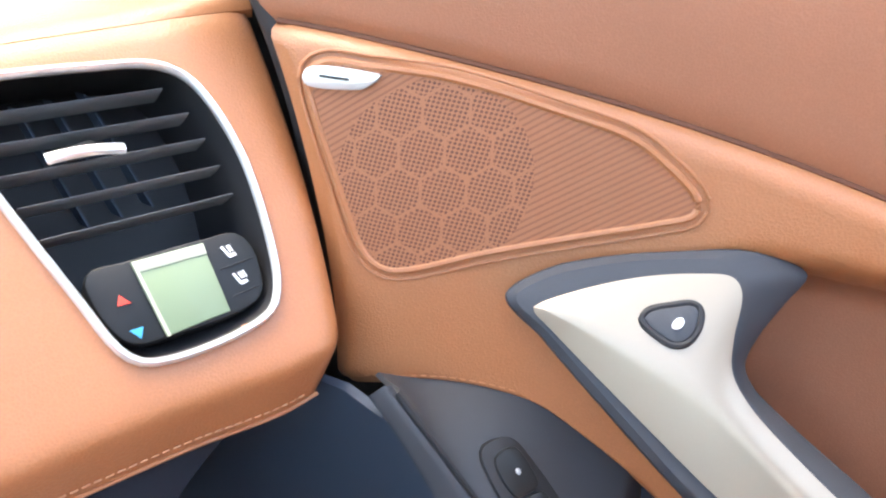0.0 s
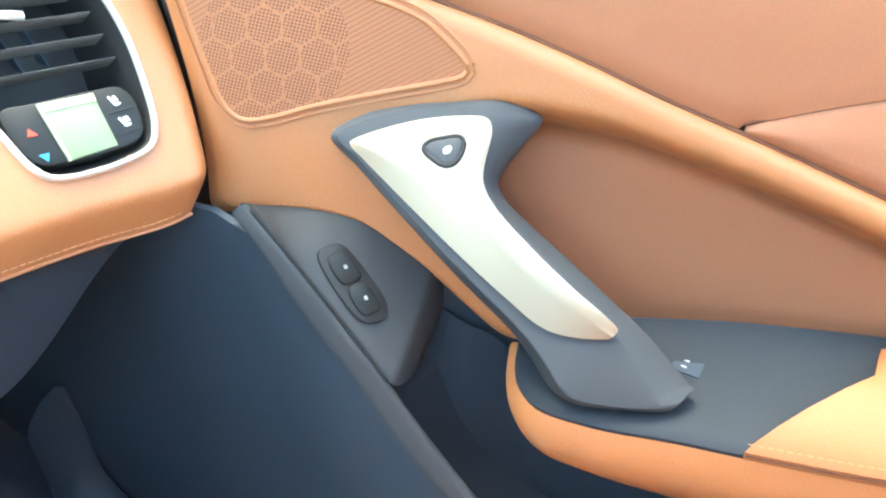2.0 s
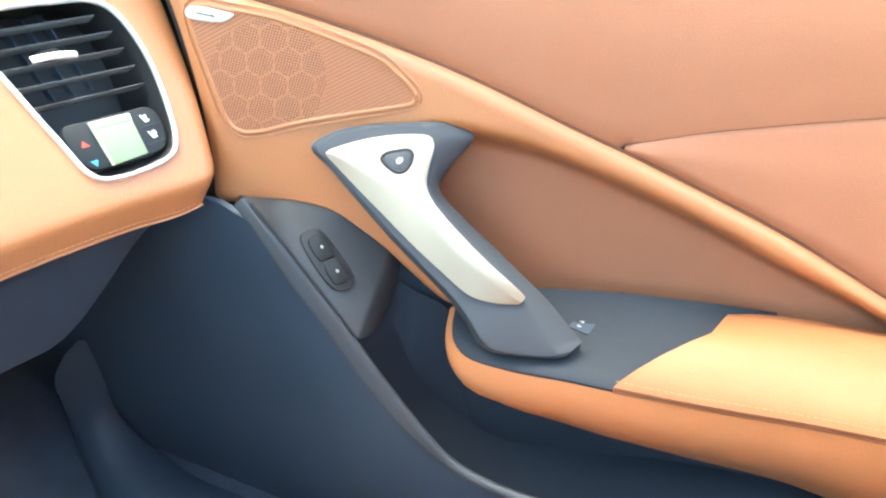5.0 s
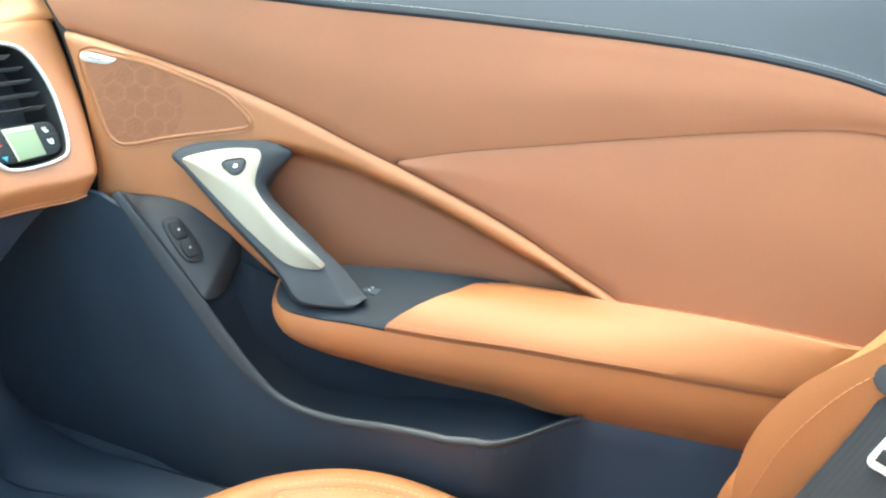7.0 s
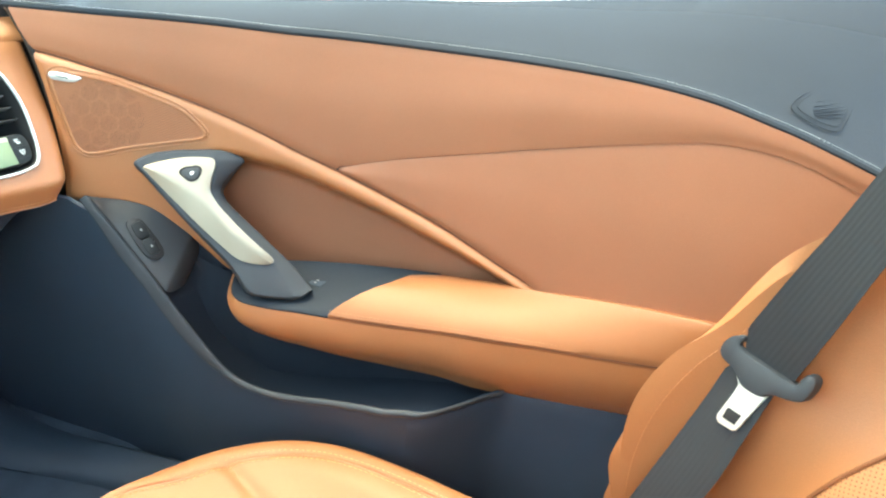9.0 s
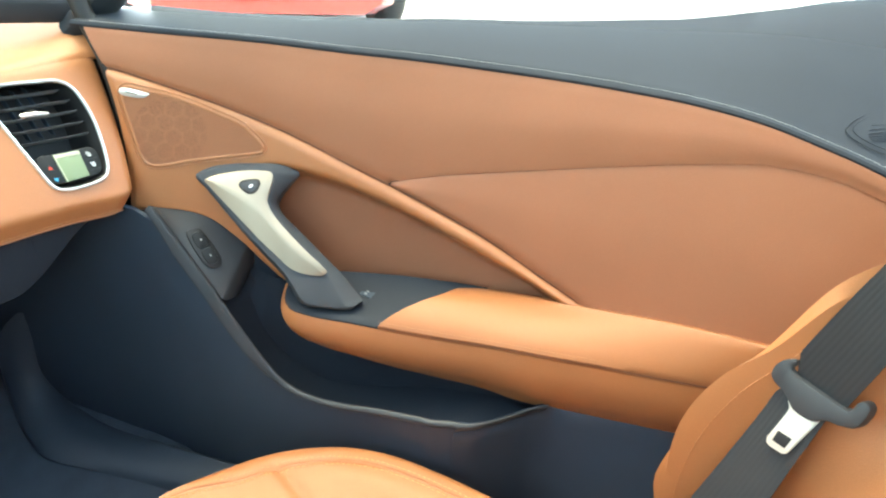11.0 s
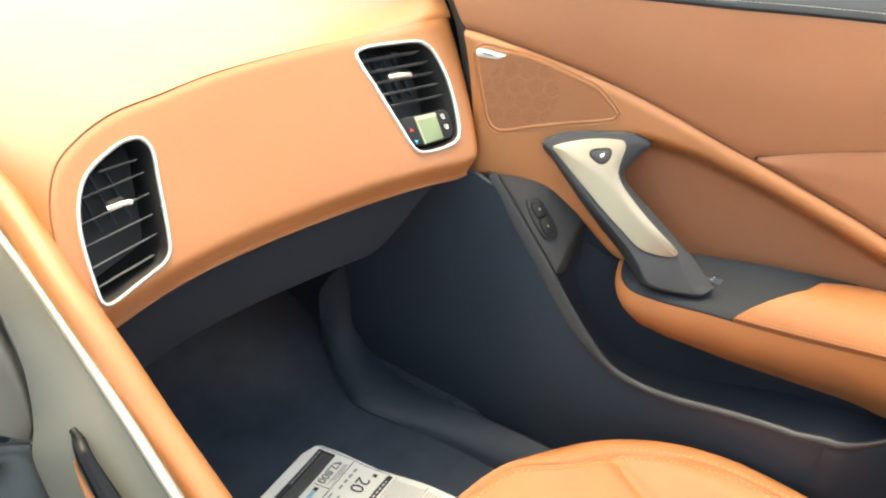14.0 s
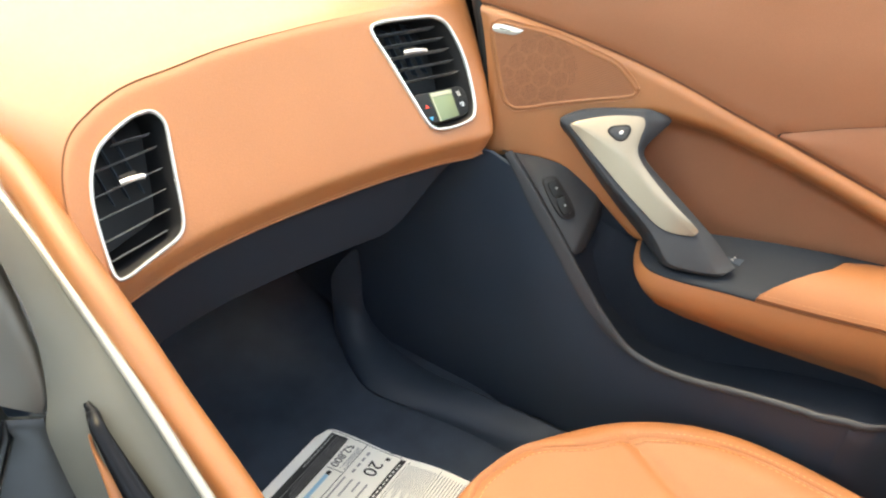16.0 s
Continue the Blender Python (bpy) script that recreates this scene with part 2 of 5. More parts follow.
def tube(path, ra, rb=None, seg=10, bm=None, closed=False, up=(0, 0, 1), caps=True):
    """A rod of round or oval section along a path."""
    bm = bm or bmesh.new()
    rb = rb or ra
    ra, rb = [np.full(len(path), r) if np.ndim(r) == 0 else r for r in (ra, rb)]
    path = [Vector(p) for p in path]
    n = len(path)
    rings = []
    for i, p in enumerate(path):
        a = path[(i - 1) % n] if closed or i else p
        c = path[(i + 1) % n] if closed or i + 1 < n else p
        d = (c - a).normalized()
        s = d.cross(Vector(up))
        s = s.normalized() if s.length > 1e-5 else Vector((1, 0, 0))
        u = s.cross(d)
        rings.append([bm.verts.new(p + s * ra[i] * math.cos(k * 2 * math.pi / seg) + u * rb[i] * math.sin(k * 2 * math.pi / seg)) for k in range(seg)])
    for i in range(n if closed else n - 1):
        a, b = rings[i], rings[(i + 1) % n]
        for k in range(seg):
            bm.faces.new([a[k], a[(k + 1) % seg], b[(k + 1) % seg], b[k]])
    if caps and not closed:
        bm.faces.new(rings[0])
        bm.faces.new(rings[-1])
    return bm


def inset(ring, normal, d):
    """The closed ring drawn in by d in its plane."""
    n = len(ring)
    N = Vector(normal).normalized()
    area = sum((ring[i].cross(ring[(i + 1) % n]) for i in range(n)), Vector()).dot(N)
    out = []
    for i, p in enumerate(ring):
        a, c = ring[i - 1], ring[(i + 1) % n]
        t = (c - a)
        t -= N * t.dot(N)
        side = N.cross(t).normalized() if t.length > 1e-9 else Vector()
        out.append(p + side * (d if area > 0 else -d))
    return out


def plate(ring, normal, depth, bevel=0.001, bm=None, rise=0.0):
    """A closed outline as a plate: the outline is its face's edge, normal points out of the face, depth goes behind it."""
    bm = bm or bmesh.new()
    N = Vector(normal).normalized()
    ring = [Vector(p) for p in ring]
    rings = [inset(ring, N, bevel), inset(ring, N, bevel * 0.3), ring, ring]
    offs = [rise, rise - bevel * 0.3, rise - bevel, rise - max(depth, bevel * 1.2)]
    vs = [[bm.verts.new(p + N * o) for p in r] for r, o in zip(rings, offs)]
    k = len(ring)
    for a, b in zip(vs, vs[1:]):
        for i in range(k):
            bm.faces.new([a[i], a[(i + 1) % k], b[(i + 1) % k], b[i]])
    f1, f2 = bm.faces.new(vs[0]), bm.faces.new(vs[-1])
    bmesh.ops.triangulate(bm, faces=[f1, f2])
    return bm


def fill(rings3):
    """A surface from nested closed rings, the innermost filled."""
    bm = sheet(rings3, closed=True)
    bm.verts.ensure_lookup_table()
    k = len(rings3[-1])
    bm.faces.new(bm.verts[-k:])
    return bm


def box(lo, hi, bevel=0.002, m=None):
    bm = bmesh.new()
    bmesh.ops.create_cube(bm, size=1)
    lo, hi = Vector(lo), Vector(hi)
    for v in bm.verts:
        v.co = Vector([(a + b) / 2 + c * (b - a) for a, b, c in zip(lo, hi, v.co)])
    if bevel:
        bmesh.ops.bevel(bm, geom=bm.edges[:], offset=bevel, segments=2, affect="EDGES")
    if m:
        bmesh.ops.transform(bm, matrix=m, verts=bm.verts)
    return bm


def stitches(name, path, mat, parent, length=0.0035, gap=0.0022, r=0.00045):
    """A row of short threads along a path, joined into one part."""
    p = np.array([tuple(q) for q in path], float)
    run = np.concatenate([[0], np.cumsum(np.linalg.norm(np.diff(p, axis=0), axis=1))])
    bm = bmesh.new()
    s = 0.0
    while s + length < run[-1]:
        ends = [Vector([np.interp(v, run, p[:, j]) for j in range(3)]) for v in (s, s + length / 2, s + length)]
        tube(ends, r, seg=4, bm=bm)
        s += length + gap
    ob = part(name, bm, mat, parent)
    return tagged(ob, kind="stuff")


def lettering(text, m, size, mat, parent, depth=0.0002, name="lettering"):
    """Words as a mesh, in the plane of m (x along the line, y up)."""
    c = bpy.data.curves.new("words", "FONT")
    c.body, c.size, c.extrude, c.align_x, c.align_y = text, size, depth, "CENTER", "CENTER"
    tmp = bpy.data.objects.new("words", c)
    scene.collection.objects.link(tmp)
    me = bpy.data.meshes.new_from_object(tmp.evaluated_get(bpy.context.evaluated_depsgraph_get()))
    bpy.data.objects.remove(tmp)
    bpy.data.curves.remove(c)
    bm = bmesh.new()
    bm.from_mesh(me)
    bpy.data.meshes.remove(me)
    bmesh.ops.transform(bm, matrix=m, verts=bm.verts)
    return part(name, bm, mat, parent)


# ---------------------------------------------------------------- ground and surroundings
tagged(part("ground", sheet([[(x, y, 0.05) for x in (-300, -20, 0, 20, 300)] for y in (-300, -20, 0, 20, 300)]), concrete), "pale sunlit concrete ground around the car", "ground", kind="structure")


# ---------------------------------------------------------------- the door's inner surface
_door_line = curve_of([(-1.1, .575), (-.9, .570), (-.6, .557), (-.327, .534), (-.15, .505), (-.022, .467), (.07, .424), (.153, .384), (.293, .302), (.318, .289), (.367, .263), (.45, .222)])


def door_x(y, z, off=0.0):
    """Sideways place of the door's skin; off is how far it stands proud of it into the cabin."""
    return float(_door_line(y)) + 0.2 * (z - 1.0) - off


_seam = curve_of([(.80, .316), (.84, .319), (.894, .321), (.977, .335), (1.048, .355), (1.097, .379), (1.13, .393)])
seam_y = lambda z: float(_seam(z))
sill_z = curve_of([(-1.0, .96), (-.75, 1.03), (-.6, 1.069), (-.555, 1.078), (-.486, 1.09), (-.40, 1.096), (-.3, 1.096), (-.1, 1.091), (.05, 1.091), (.2, 1.096), (.40, 1.099)])
belt_top = curve_of([(-.42, .745), (-.329, .784), (-.268, .807), (-.173, .846), (-.08, .880), (.008, .914), (.088, .950), (.165, .981), (.235, 1.008), (.304, 1.032), (.359, 1.046), (.42, 1.055)])
belt_low = curve_of([(-.42, .730), (-.33, .771), (-.285, .788), (-.24, .804), (-.161, .829), (-.10, .851), (-.002, .886), (.055, .907), (.10, .917), (.131, .922), (.20, .950), (.30, .967)])
crease_z = curve_of([(-1.0, .93), (-.75, 1.0), (-.615, 1.038), (-.57, 1.044), (-.505, 1.042), (-.44, 1.028), (-.373, 1.010), (-.30, .990), (-.229, .970), (-.15, .949), (-.07, .928), (-.016, .911), (.1, .87)])
low_true = curve_of([(-.45, .735), (-.2, .735), (.05, .735), (.09, .735), (.103, .7365), (.114, .741), (.139, .763), (.165, .789), (.189, .811), (.212, .830), (.232, .838), (.257, .8425), (.281, .8425), (.308, .841), (.36, .841)])
face_low = lambda y: low_true(front_y(y, .82))

door = thing("passenger_door", (.45, -.1, .33), "open-pored tan leather and black plastic car door inside, closed", "car door")


def front_y(y, z):
    """Shears the front end of a panel so that it follows the slanting gap to the dashboard."""
    return y + (seam_y(z) - 0.345) * step(0.02, 0.345, y)


def door_sheet(ys, top, low, nv, offset, thick=(.006, 0, 0)):
    rows = []
    for j in range(nv + 1):
        v = j / nv
        r = []
        for y in ys:
            zt, zl = float(top(y)), float(low(y))
            z = zt + (zl - zt) * v
            yy = front_y(y, z)
            r.append((door_x(yy, z, offset(yy, z, v, zt, zl)), yy, z))
        rows.append(r)
    return sheet(rows, thick)


def edge(v, d, lift):
    """Rolls an edge: 0 at the rim, lift at the distance d from it."""
    return lift * math.sqrt(max(0.0, 1 - (1 - min(1.0, v / d)) ** 2))


# upper skin, between the sill and the belt or the curved seam
ys = np.concatenate([np.linspace(.345, -.016, 50), np.linspace(-.03, -.95, 70)])
upper_low = lambda y: belt_top(y) - .004 if y > -.016 else crease_z(y)
part("upper_panel", door_sheet(ys, sill_z, upper_low, 14, lambda y, z, v, a, b: edge((a - z) + .0005, .006, .004) + .004 * min(1, max(0, (a - b) / .12)) * step(.0, .5, v) * step(1, .5, v) - (.0015 if y < -.016 else .006) * step(.014, 0, z - b)), leather, door)
# middle skin, below the curved seam
ys = np.linspace(-.0165, -.95, 90)
mid_low = lambda y: max(belt_top(y), .745) - .004
part("middle_panel", door_sheet(ys, crease_z, mid_low, 16, lambda y, z, v, a, b: edge((a - z) + .0003, .006, .0022) + .004 * step(.0, .5, v) - .008 * step(.016, 0, z - b) * step(-.36, -.30, y)), leather, door)
# speaker panel that runs on into the diagonal belt, and the hollow behind the handle
ys = np.concatenate([np.linspace(.345, .10, 60), np.linspace(.095, -.42, 90)])


hollow_end = curve_of([(.70, .06), (.74, .075), (.76, .092), (.80, .130), (.843, .172), (.868, .192), (.89, .190), (.91, .160), (.94, .10)])


def belt_off(y, z, v, zt, zl):
    low = float(belt_low(y))
    inner = float(hollow_end(z))
    deep = step(inner + .012, inner - .012, y)
    drop = step(low + .010, low - .036, z) * deep
    r = edge(zt - z + .0004, .009, .012) * (1 - drop) + edge(zt - z + .0004, .009, .012) * drop * -2.9
    if deep < .9:
        r -= .004 * step(zl + .006, zl, z) * (1 - deep)
    return r - .006 * step(.012, 0.0, seam_y(z) - y)


belt_rows = door_sheet(ys, belt_top, face_low, 60, belt_off)
hollow = belt_rows.copy()


def in_hollow(f):
    c = f.calc_center_median()
    return c.z < float(belt_low(c.y)) - .016 and c.y < float(hollow_end(c.z)) - .008


for bm, keep in ((belt_rows, False), (hollow, True)):
    bmesh.ops.delete(bm, geom=[f for f in bm.faces if in_hollow(f) != keep], context="FACES")
part("speaker_panel", belt_rows, leather_soft, door, "tan leather belt sweeping down from the speaker")
part("hollow_panel", hollow, leather, door, "matt tan leather hollow behind the handle")
dark_seam = material("dark_tan_seam", (.13, .045, .02), .8)
part("belt_seam", tube([(door_x(front_y(y, belt_top(y)), belt_top(y), .001), front_y(y, belt_top(y)), float(belt_top(y)) + .0005) for y in np.linspace(.343, -.33, 90)], .0017, seg=6), dark_seam, door)
part("curved_seam", tube([(door_x(y, crease_z(y), .001), y, float(crease_z(y))) for y in np.linspace(-.016, -.9, 90)], .0009, seg=6), dark_seam, door)
low_edge = [(door_x(y, low_true(y) + .007, .0122), y, float(low_true(y)) + .007) for y in np.linspace(.300, .22, 40)]
stitches("lower_stitching", low_edge, stitch, door)

# black sill cap: a rolled leading edge and a shelf that runs out to the window
cap_rise = curve_of([(-1, 1), (-.2, 1), (-.05, .96), (.066, .62), (.15, .32), (.21, .17), (.30, .06), (.40, 0)])
rows = []
for k, (dx, dz) in enumerate([(.004, -.005), (-.003, -.003), (-.0045, .001), (-.002, .0045), (.010, .010), (.035, .020), (.075, .032), (.11, .036), (.125, .010)]):
    rows.append([(door_x(front_y(y, 1.1), sill_z(y)) + dx * (1 if k < 4 else 1 + .9 * step(.1, -.6, y)), front_y(y, 1.1), float(sill_z(y)) + (dz if k < 4 else .0045 + (dz - .0045) * float(cap_rise(y))) + (.046 * step(-.0, -.6, y) + .085 * step(-.30, -.75, y)) * max(0, k - 4) / 3) for y in np.linspace(.36, -.95, 90)])
part("sill_cap", sheet(rows), black_soft, door, "black stitched sill cap")
cap_near = np.array([Vector(a).lerp(Vector(b), f) for p, q in zip(rows[4:7], rows[5:8]) for a, b in zip(p, q) if -.68 < a[1] < -.55 for f in np.linspace(0, 1, 12, endpoint=False)])
bend = lambda x, y: np.stack([x ** 0, x, y, x * y, x * x, y * y], axis=-1)
cap_fit = np.linalg.lstsq(bend(cap_near[:, 0], cap_near[:, 1]), cap_near[:, 2], rcond=None)[0]


def on_cap(x, y, off=.0003):
    """A place on the shelf of the sill cap."""
    return Vector((x, y, float(bend(np.float64(x), np.float64(y)) @ cap_fit))) + Vector((-.63, -.17, .76)) * off


stitches("sill_stitching", [(door_x(front_y(y, 1.1), sill_z(y)) + .0015, front_y(y, 1.1), float(sill_z(y)) + .0056 + .002 * float(cap_rise(y))) for y in np.linspace(.34, -.8, 240)], pale_stitch, door, .0044, .0014, .0002)
# demister slots at the rear of the sill cap
vent_rows = thing("sill_slots", (.6, -.66, 1.1), "dark moulded speaker slots in the sill cap", "vent")
leaf = spline([(.5985, -.574), (.6075, -.5762), (.6185, -.5852), (.6321, -.5989), (.646, -.6232), (.6545, -.645), (.6521, -.6511), (.6323, -.6446), (.609, -.6389), (.598, -.6354), (.5938, -.6276), (.5919, -.6091), (.5936, -.5858)], 60, closed=True)
leaf_mid = leaf.mean(axis=0)
part("surround", tube([on_cap(*p) for p in leaf], .0008, seg=8, closed=True), black_soft, vent_rows)
part("inner_ring", tube([on_cap(*p) for p in leaf + (leaf_mid - leaf) * .17], .0006, seg=8, closed=True), black_soft, vent_rows)
for k in range(7):
    f = k / 6
    a, b = np.array((.6210, -.6010)) * (1 - f) + np.array((.6000, -.6060)) * f, np.array((.6400, -.6430)) * (1 - f) + np.array((.6095, -.6320)) * f
    a = a + np.array((-.006, .004)) * math.sin(math.pi * f)
    part("slot", tube([on_cap(*(a + (b - a) * q)) for q in np.linspace(0, 1, 6)], .0005, seg=6), black_soft, vent_rows)


# ---------------------------------------------------------------- speaker grille
def on_door(pts, off):
    return [Vector((door_x(y, z, off), y, z)) for y, z in pts]


grille_line = spline([(.327, 1.020), (.318, 1.024), (.300, 1.021), (.261, 1.013), (.212, .994), (.183, .981), (.170, .970), (.153, .950), (.154, .943), (.163, .940), (.207, .931), (.244, .923), (.277, .914), (.289, .914), (.299, .922), (.313, .960), (.327, 1.010)], 110, closed=True)
N_front = Vector((-.86, -.50, .15)).normalized()
gr = thing("speaker_grille", (.30, .24, .93), "tan perforated speaker grille with honeycomb holes", "speaker")
gc = grille_line.mean(axis=0)
bm = fill([on_door(gc + (grille_line - gc) * s, .0135 if s < 1 else .009) for s in (1.0, .99, .9, .75, .6, .4, .2, .05)])
part("mesh", bm, mesh_tan, gr)
part("rim", tube(on_door(grille_line, .0125), .0022, .0022, seg=8, closed=True), leather_soft, gr)
ring2 = inset(on_door(grille_line, .0125), N_front, -.0052)
part("outer_rim", tube(ring2, .0011, .0011, seg=8, closed=True), leather_soft, gr)
badge_line = spline([(.328, 1.0165), (.326, 1.0215), (.320, 1.0225), (.296, 1.0185), (.2900, 1.0165), (.2975, 1.0105), (.303, 1.0100), (.3255, 1.0130)], 40, closed=True)
bd = part("badge", plate(on_door(badge_line, .0165), N_front, .004, .0008), chrome, gr, "small bright silver badge")
part("badge_bar", plate(on_door([(.319, 1.0185), (.3045, 1.0160), (.3045, 1.0146), (.319, 1.0170)], .0172), N_front, .0006, .0001), black_mark, bd)


# ---------------------------------------------------------------- pull handle
hand = thing("pull_handle", (.33, .0, .745), "satin silver and black door pull handle with a release button", "door handle")
N_h = Vector((-1, -.65, .895)).normalized()


def grip(y, z, rise=0.0):
    """A point of the slanting face of the handle; rise is how far it stands proud of it."""
    return Vector((.295 - .65 * (y - .204) + .895 * (z - .912), y, z)) + N_h * rise


# outer outline of the bracket, and the ridge between its front face and the bevel that runs round it
outline = [(.2184, .9151), (.2045, .9254), (.1796, .9301), (.1558, .9314), (.1241, .9310), (.0977, .9221), (.1028, .9107), (.1085, .8990), (.1105, .8879), (.1044, .8793), (.0893, .8678), (.0521, .8430), (.0192, .8206), (-.0096, .8008), (-.0283, .7858), (-.0435, .7738), (-.0458, .7715), (-.0440, .7700), (-.0360, .7620), (-.0330, .7608), (-.0018, .7625), (.0224, .7660), (.0342, .7718), (.0494, .7864), (.0668, .8015), (.1112, .8331), (.1534, .8645), (.1970, .8978)]
ridge = [(.2120, .9135), (.2015, .9205), (.1790, .9255), (.1540, .9270), (.1330, .9255), (.1235, .9190), (.1210, .9090), (.1190, .8985), (.1170, .8865), (.1090, .8755), (.0930, .8625), (.0520, .8320), (.0220, .8110), (.0090, .8000), (-.0080, .7840), (-.0225, .7700), (-.0270, .7660), (-.0280, .7650), (-.0275, .7640), (-.0240, .7635), (.0000, .7650), (.0220, .7690), (.0320, .7745), (.0470, .7890), (.0640, .8035), (.1090, .8355), (.1510, .8670), (.1940, .8995)]
outline, ridge = spline(outline, 200, closed=True, even=False)[:-1], spline(ridge, 200, closed=True, even=False)[:-1]
front = [grip(y, z, -.002) for y, z in ridge]
edge_drop = [.004 + .008 * step(.13, .10, y) * step(.765, .775, z) for y, z in outline]
face = [grip(y, z, -.002 - d) for (y, z), d in zip(outline, edge_drop)]
back = []
for p in face:
    d = .012
    while d < .06 and (p - N_h * d).x < door_x((p - N_h * d).y, (p - N_h * d).z) - .002 and (p - N_h * d).z > .742:
        d += .002
    back.append(p - N_h * d)
rings = [inset(front, N_h, .0016), [p - N_h * .0005 for p in front], [p.lerp(q, .12) for p, q in zip(front, face)], [p.lerp(q, .85) for p, q in zip(front, face)], [p - N_h * .0015 for p in face], [p.lerp(q, .5) for p, q in zip(face, back)], back]
bm = bmesh.new()
vs = [[bm.verts.new(p) for p in r] for r in rings]
for a, b in zip(vs, vs[1:]):
    for i in range(len(a)):
        bm.faces.new([a[i], a[(i + 1) % len(a)], b[(i + 1) % len(a)], b[i]])
bmesh.ops.triangulate(bm, faces=[bm.faces.new(vs[0]), bm.faces.new(vs[-1])])
part("bracket", bm, black_plastic, hand, "charcoal grip body", 30)
# the silver cap: lower edge, fold and upper edge run from the broad head to the narrow foot
left = spline([(.2036, .9085), (.2025, .9068), (.1950, .9014), (.1727, .8854), (.1421, .8639), (.1115, .8426), (.0813, .8228), (.0595, .8091), (.0480, .8043), (.0305, .8009), (.0157, .8003)], 96, even=False)
fold = spline([(.2037, .9087), (.2000, .9080), (.1890, .9040), (.1700, .8960), (.1490, .8868), (.1300, .8778), (.1132, .8666), (.0816, .8432), (.0623, .8301), (.0400, .8155), (.0145, .8018)], 96, even=False)
right = spline([(.2038, .9090), (.2004, .9111), (.1832, .9166), (.1646, .9202), (.1451, .9212), (.1300, .9195), (.1245, .9130), (.1218, .8960), (.1185, .8850), (.1084, .8731), (.0777, .8493), (.0438, .8260), (.0217, .8120), (.0130, .8051), (.0135, .8022)], 96, even=False)
lift = np.interp(np.arange(96), [0, 10, 20, 30, 42, 60, 76, 88, 95], [.0010, .0030, .0055, .0080, .0105, .0110, .0095, .0060, .0018])
lift = np.convolve(np.pad(lift, 7, mode="edge"), np.ones(15) / 15, mode="valid")
rows = [[grip(*a, -.004) for a in left]]
for f in np.linspace(0, 1, 7):
    rows.append([grip(*(a + (b - a) * f), .0008 + (h - .0008) * (f * .94 + .06 * math.sin(f * math.pi / 2))) for a, b, h in zip(left, fold, lift)])
for f in np.linspace(0, 1, 9)[1:]:
    rows.append([grip(*(a + (b - a) * f), h - h * .42 * f ** 1.3) for a, b, h in zip(fold, right, lift)])
rows.append([grip(*b, -.004) for b in right])
silver_cap = part("silver_cap", sheet(rows), silver, hand, "satin silver cap", 35)
bt = spline([(.1606, .9039), (.1591, .9076), (.1503, .9098), (.1416, .9105), (.1370, .9073), (.1356, .8992), (.1381, .8940), (.1431, .8930), (.1511, .8965)], 50, closed=True)
bt = bt.mean(axis=0) + (bt - bt.mean(axis=0)) * .90


def cap_rise_at(y, z):
    """How far the silver cap stands proud above the place (y, z)."""
    best = min((((a + (b - a) * f - (y, z)) ** 2).sum(), h - h * .42 * f ** 1.3) for a, b, h in zip(fold[20:60], right[20:60], lift[20:60]) for f in np.linspace(0, 1, 15))
    return best[1]


ring = [grip(y, z, cap_rise_at(y, z) + .0004) for y, z in bt]
N_b = (ring[0] - ring[17]).cross(ring[33] - ring[17]).normalized()
N_b = N_b if N_b.x < 0 else -N_b
part("button_well", tube(ring, .0017, seg=8, closed=True), rubber, hand)
btn = part("release_button", plate(inset([p + N_b * .0008 for p in ring], N_b, .0012), N_b, .008, .0012, rise=.0008), black_plastic, hand, "dark triangular release button")
part("button_mark", plate([grip(.1452 + .0022 * math.cos(a), .9020 + .0022 * math.sin(a), cap_rise_at(.1452, .9020) + .0032) for a in np.linspace(0, 2 * math.pi, 14, endpoint=False)], N_b, .0006, .0002), white_mark, btn)


# ---------------------------------------------------------------- armrest
rim_pts = [(.335, .092), (.312, .082), (.296, .070), (.285, .050), (.290, .010), (.307, -.041), (.320, -.085), (.343, -.157), (.371, -.235), (.395, -.312), (.419, -.388), (.441, -.462), (.463, -.531), (.500, -.65), (.53, -.75)]
rim = spline(rim_pts, 120)
arm = thing("armrest", (.42, -.2, .65), "tan leather padded door armrest with a black front tray", "armrest")
cut = [i for i, p in enumerate(rim) if p[1] < -.086 and i > 20][0]


def rim_out(i):
    a, b = rim[max(0, i - 1)], rim[min(len(rim) - 1, i + 1)]
    d = (b - a) / np.linalg.norm(b - a)
    return np.array((-d[1], d[0]))      # towards the door


# padded top
rows = []
prof = [(.000, -.0015), (-.001, .003), (.004, .0095), (.014, .017), (.03, .025), (.05, .031), (.066, .033)]
far_z = curve_of([(-.8, .825), (-.57, .813), (-.51, .808), (-.435, .800), (-.327, .785), (-.25, .776), (-.18, .767), (-.12, .756), (0, .75)])
idx = range(cut - 1, len(rim))
for k, (d, h) in enumerate(prof):
    r = []
    for i in idx:
        p = rim[i] + np.array((1.0, -.25 * step(-.30, -.09, rim[i][1]))) * d * min(1.2, max(.3, (door_x(rim[i][1], .785) - .016 - rim[i][0]) / .066))
        r.append((p[0], p[1] - .035 * (d / .066) * step(-.22, -.08, rim[i][1]), .747 + h + max(0, float(far_z(p[1])) - .778) * d / .066))
    rows.append(r)
last = rows[-1]
rows.append([(max(x + .004, door_x(y, .785) - .012), y - .004 * step(-.22, -.08, y), float(far_z(y)) + .004) for x, y, z in last])
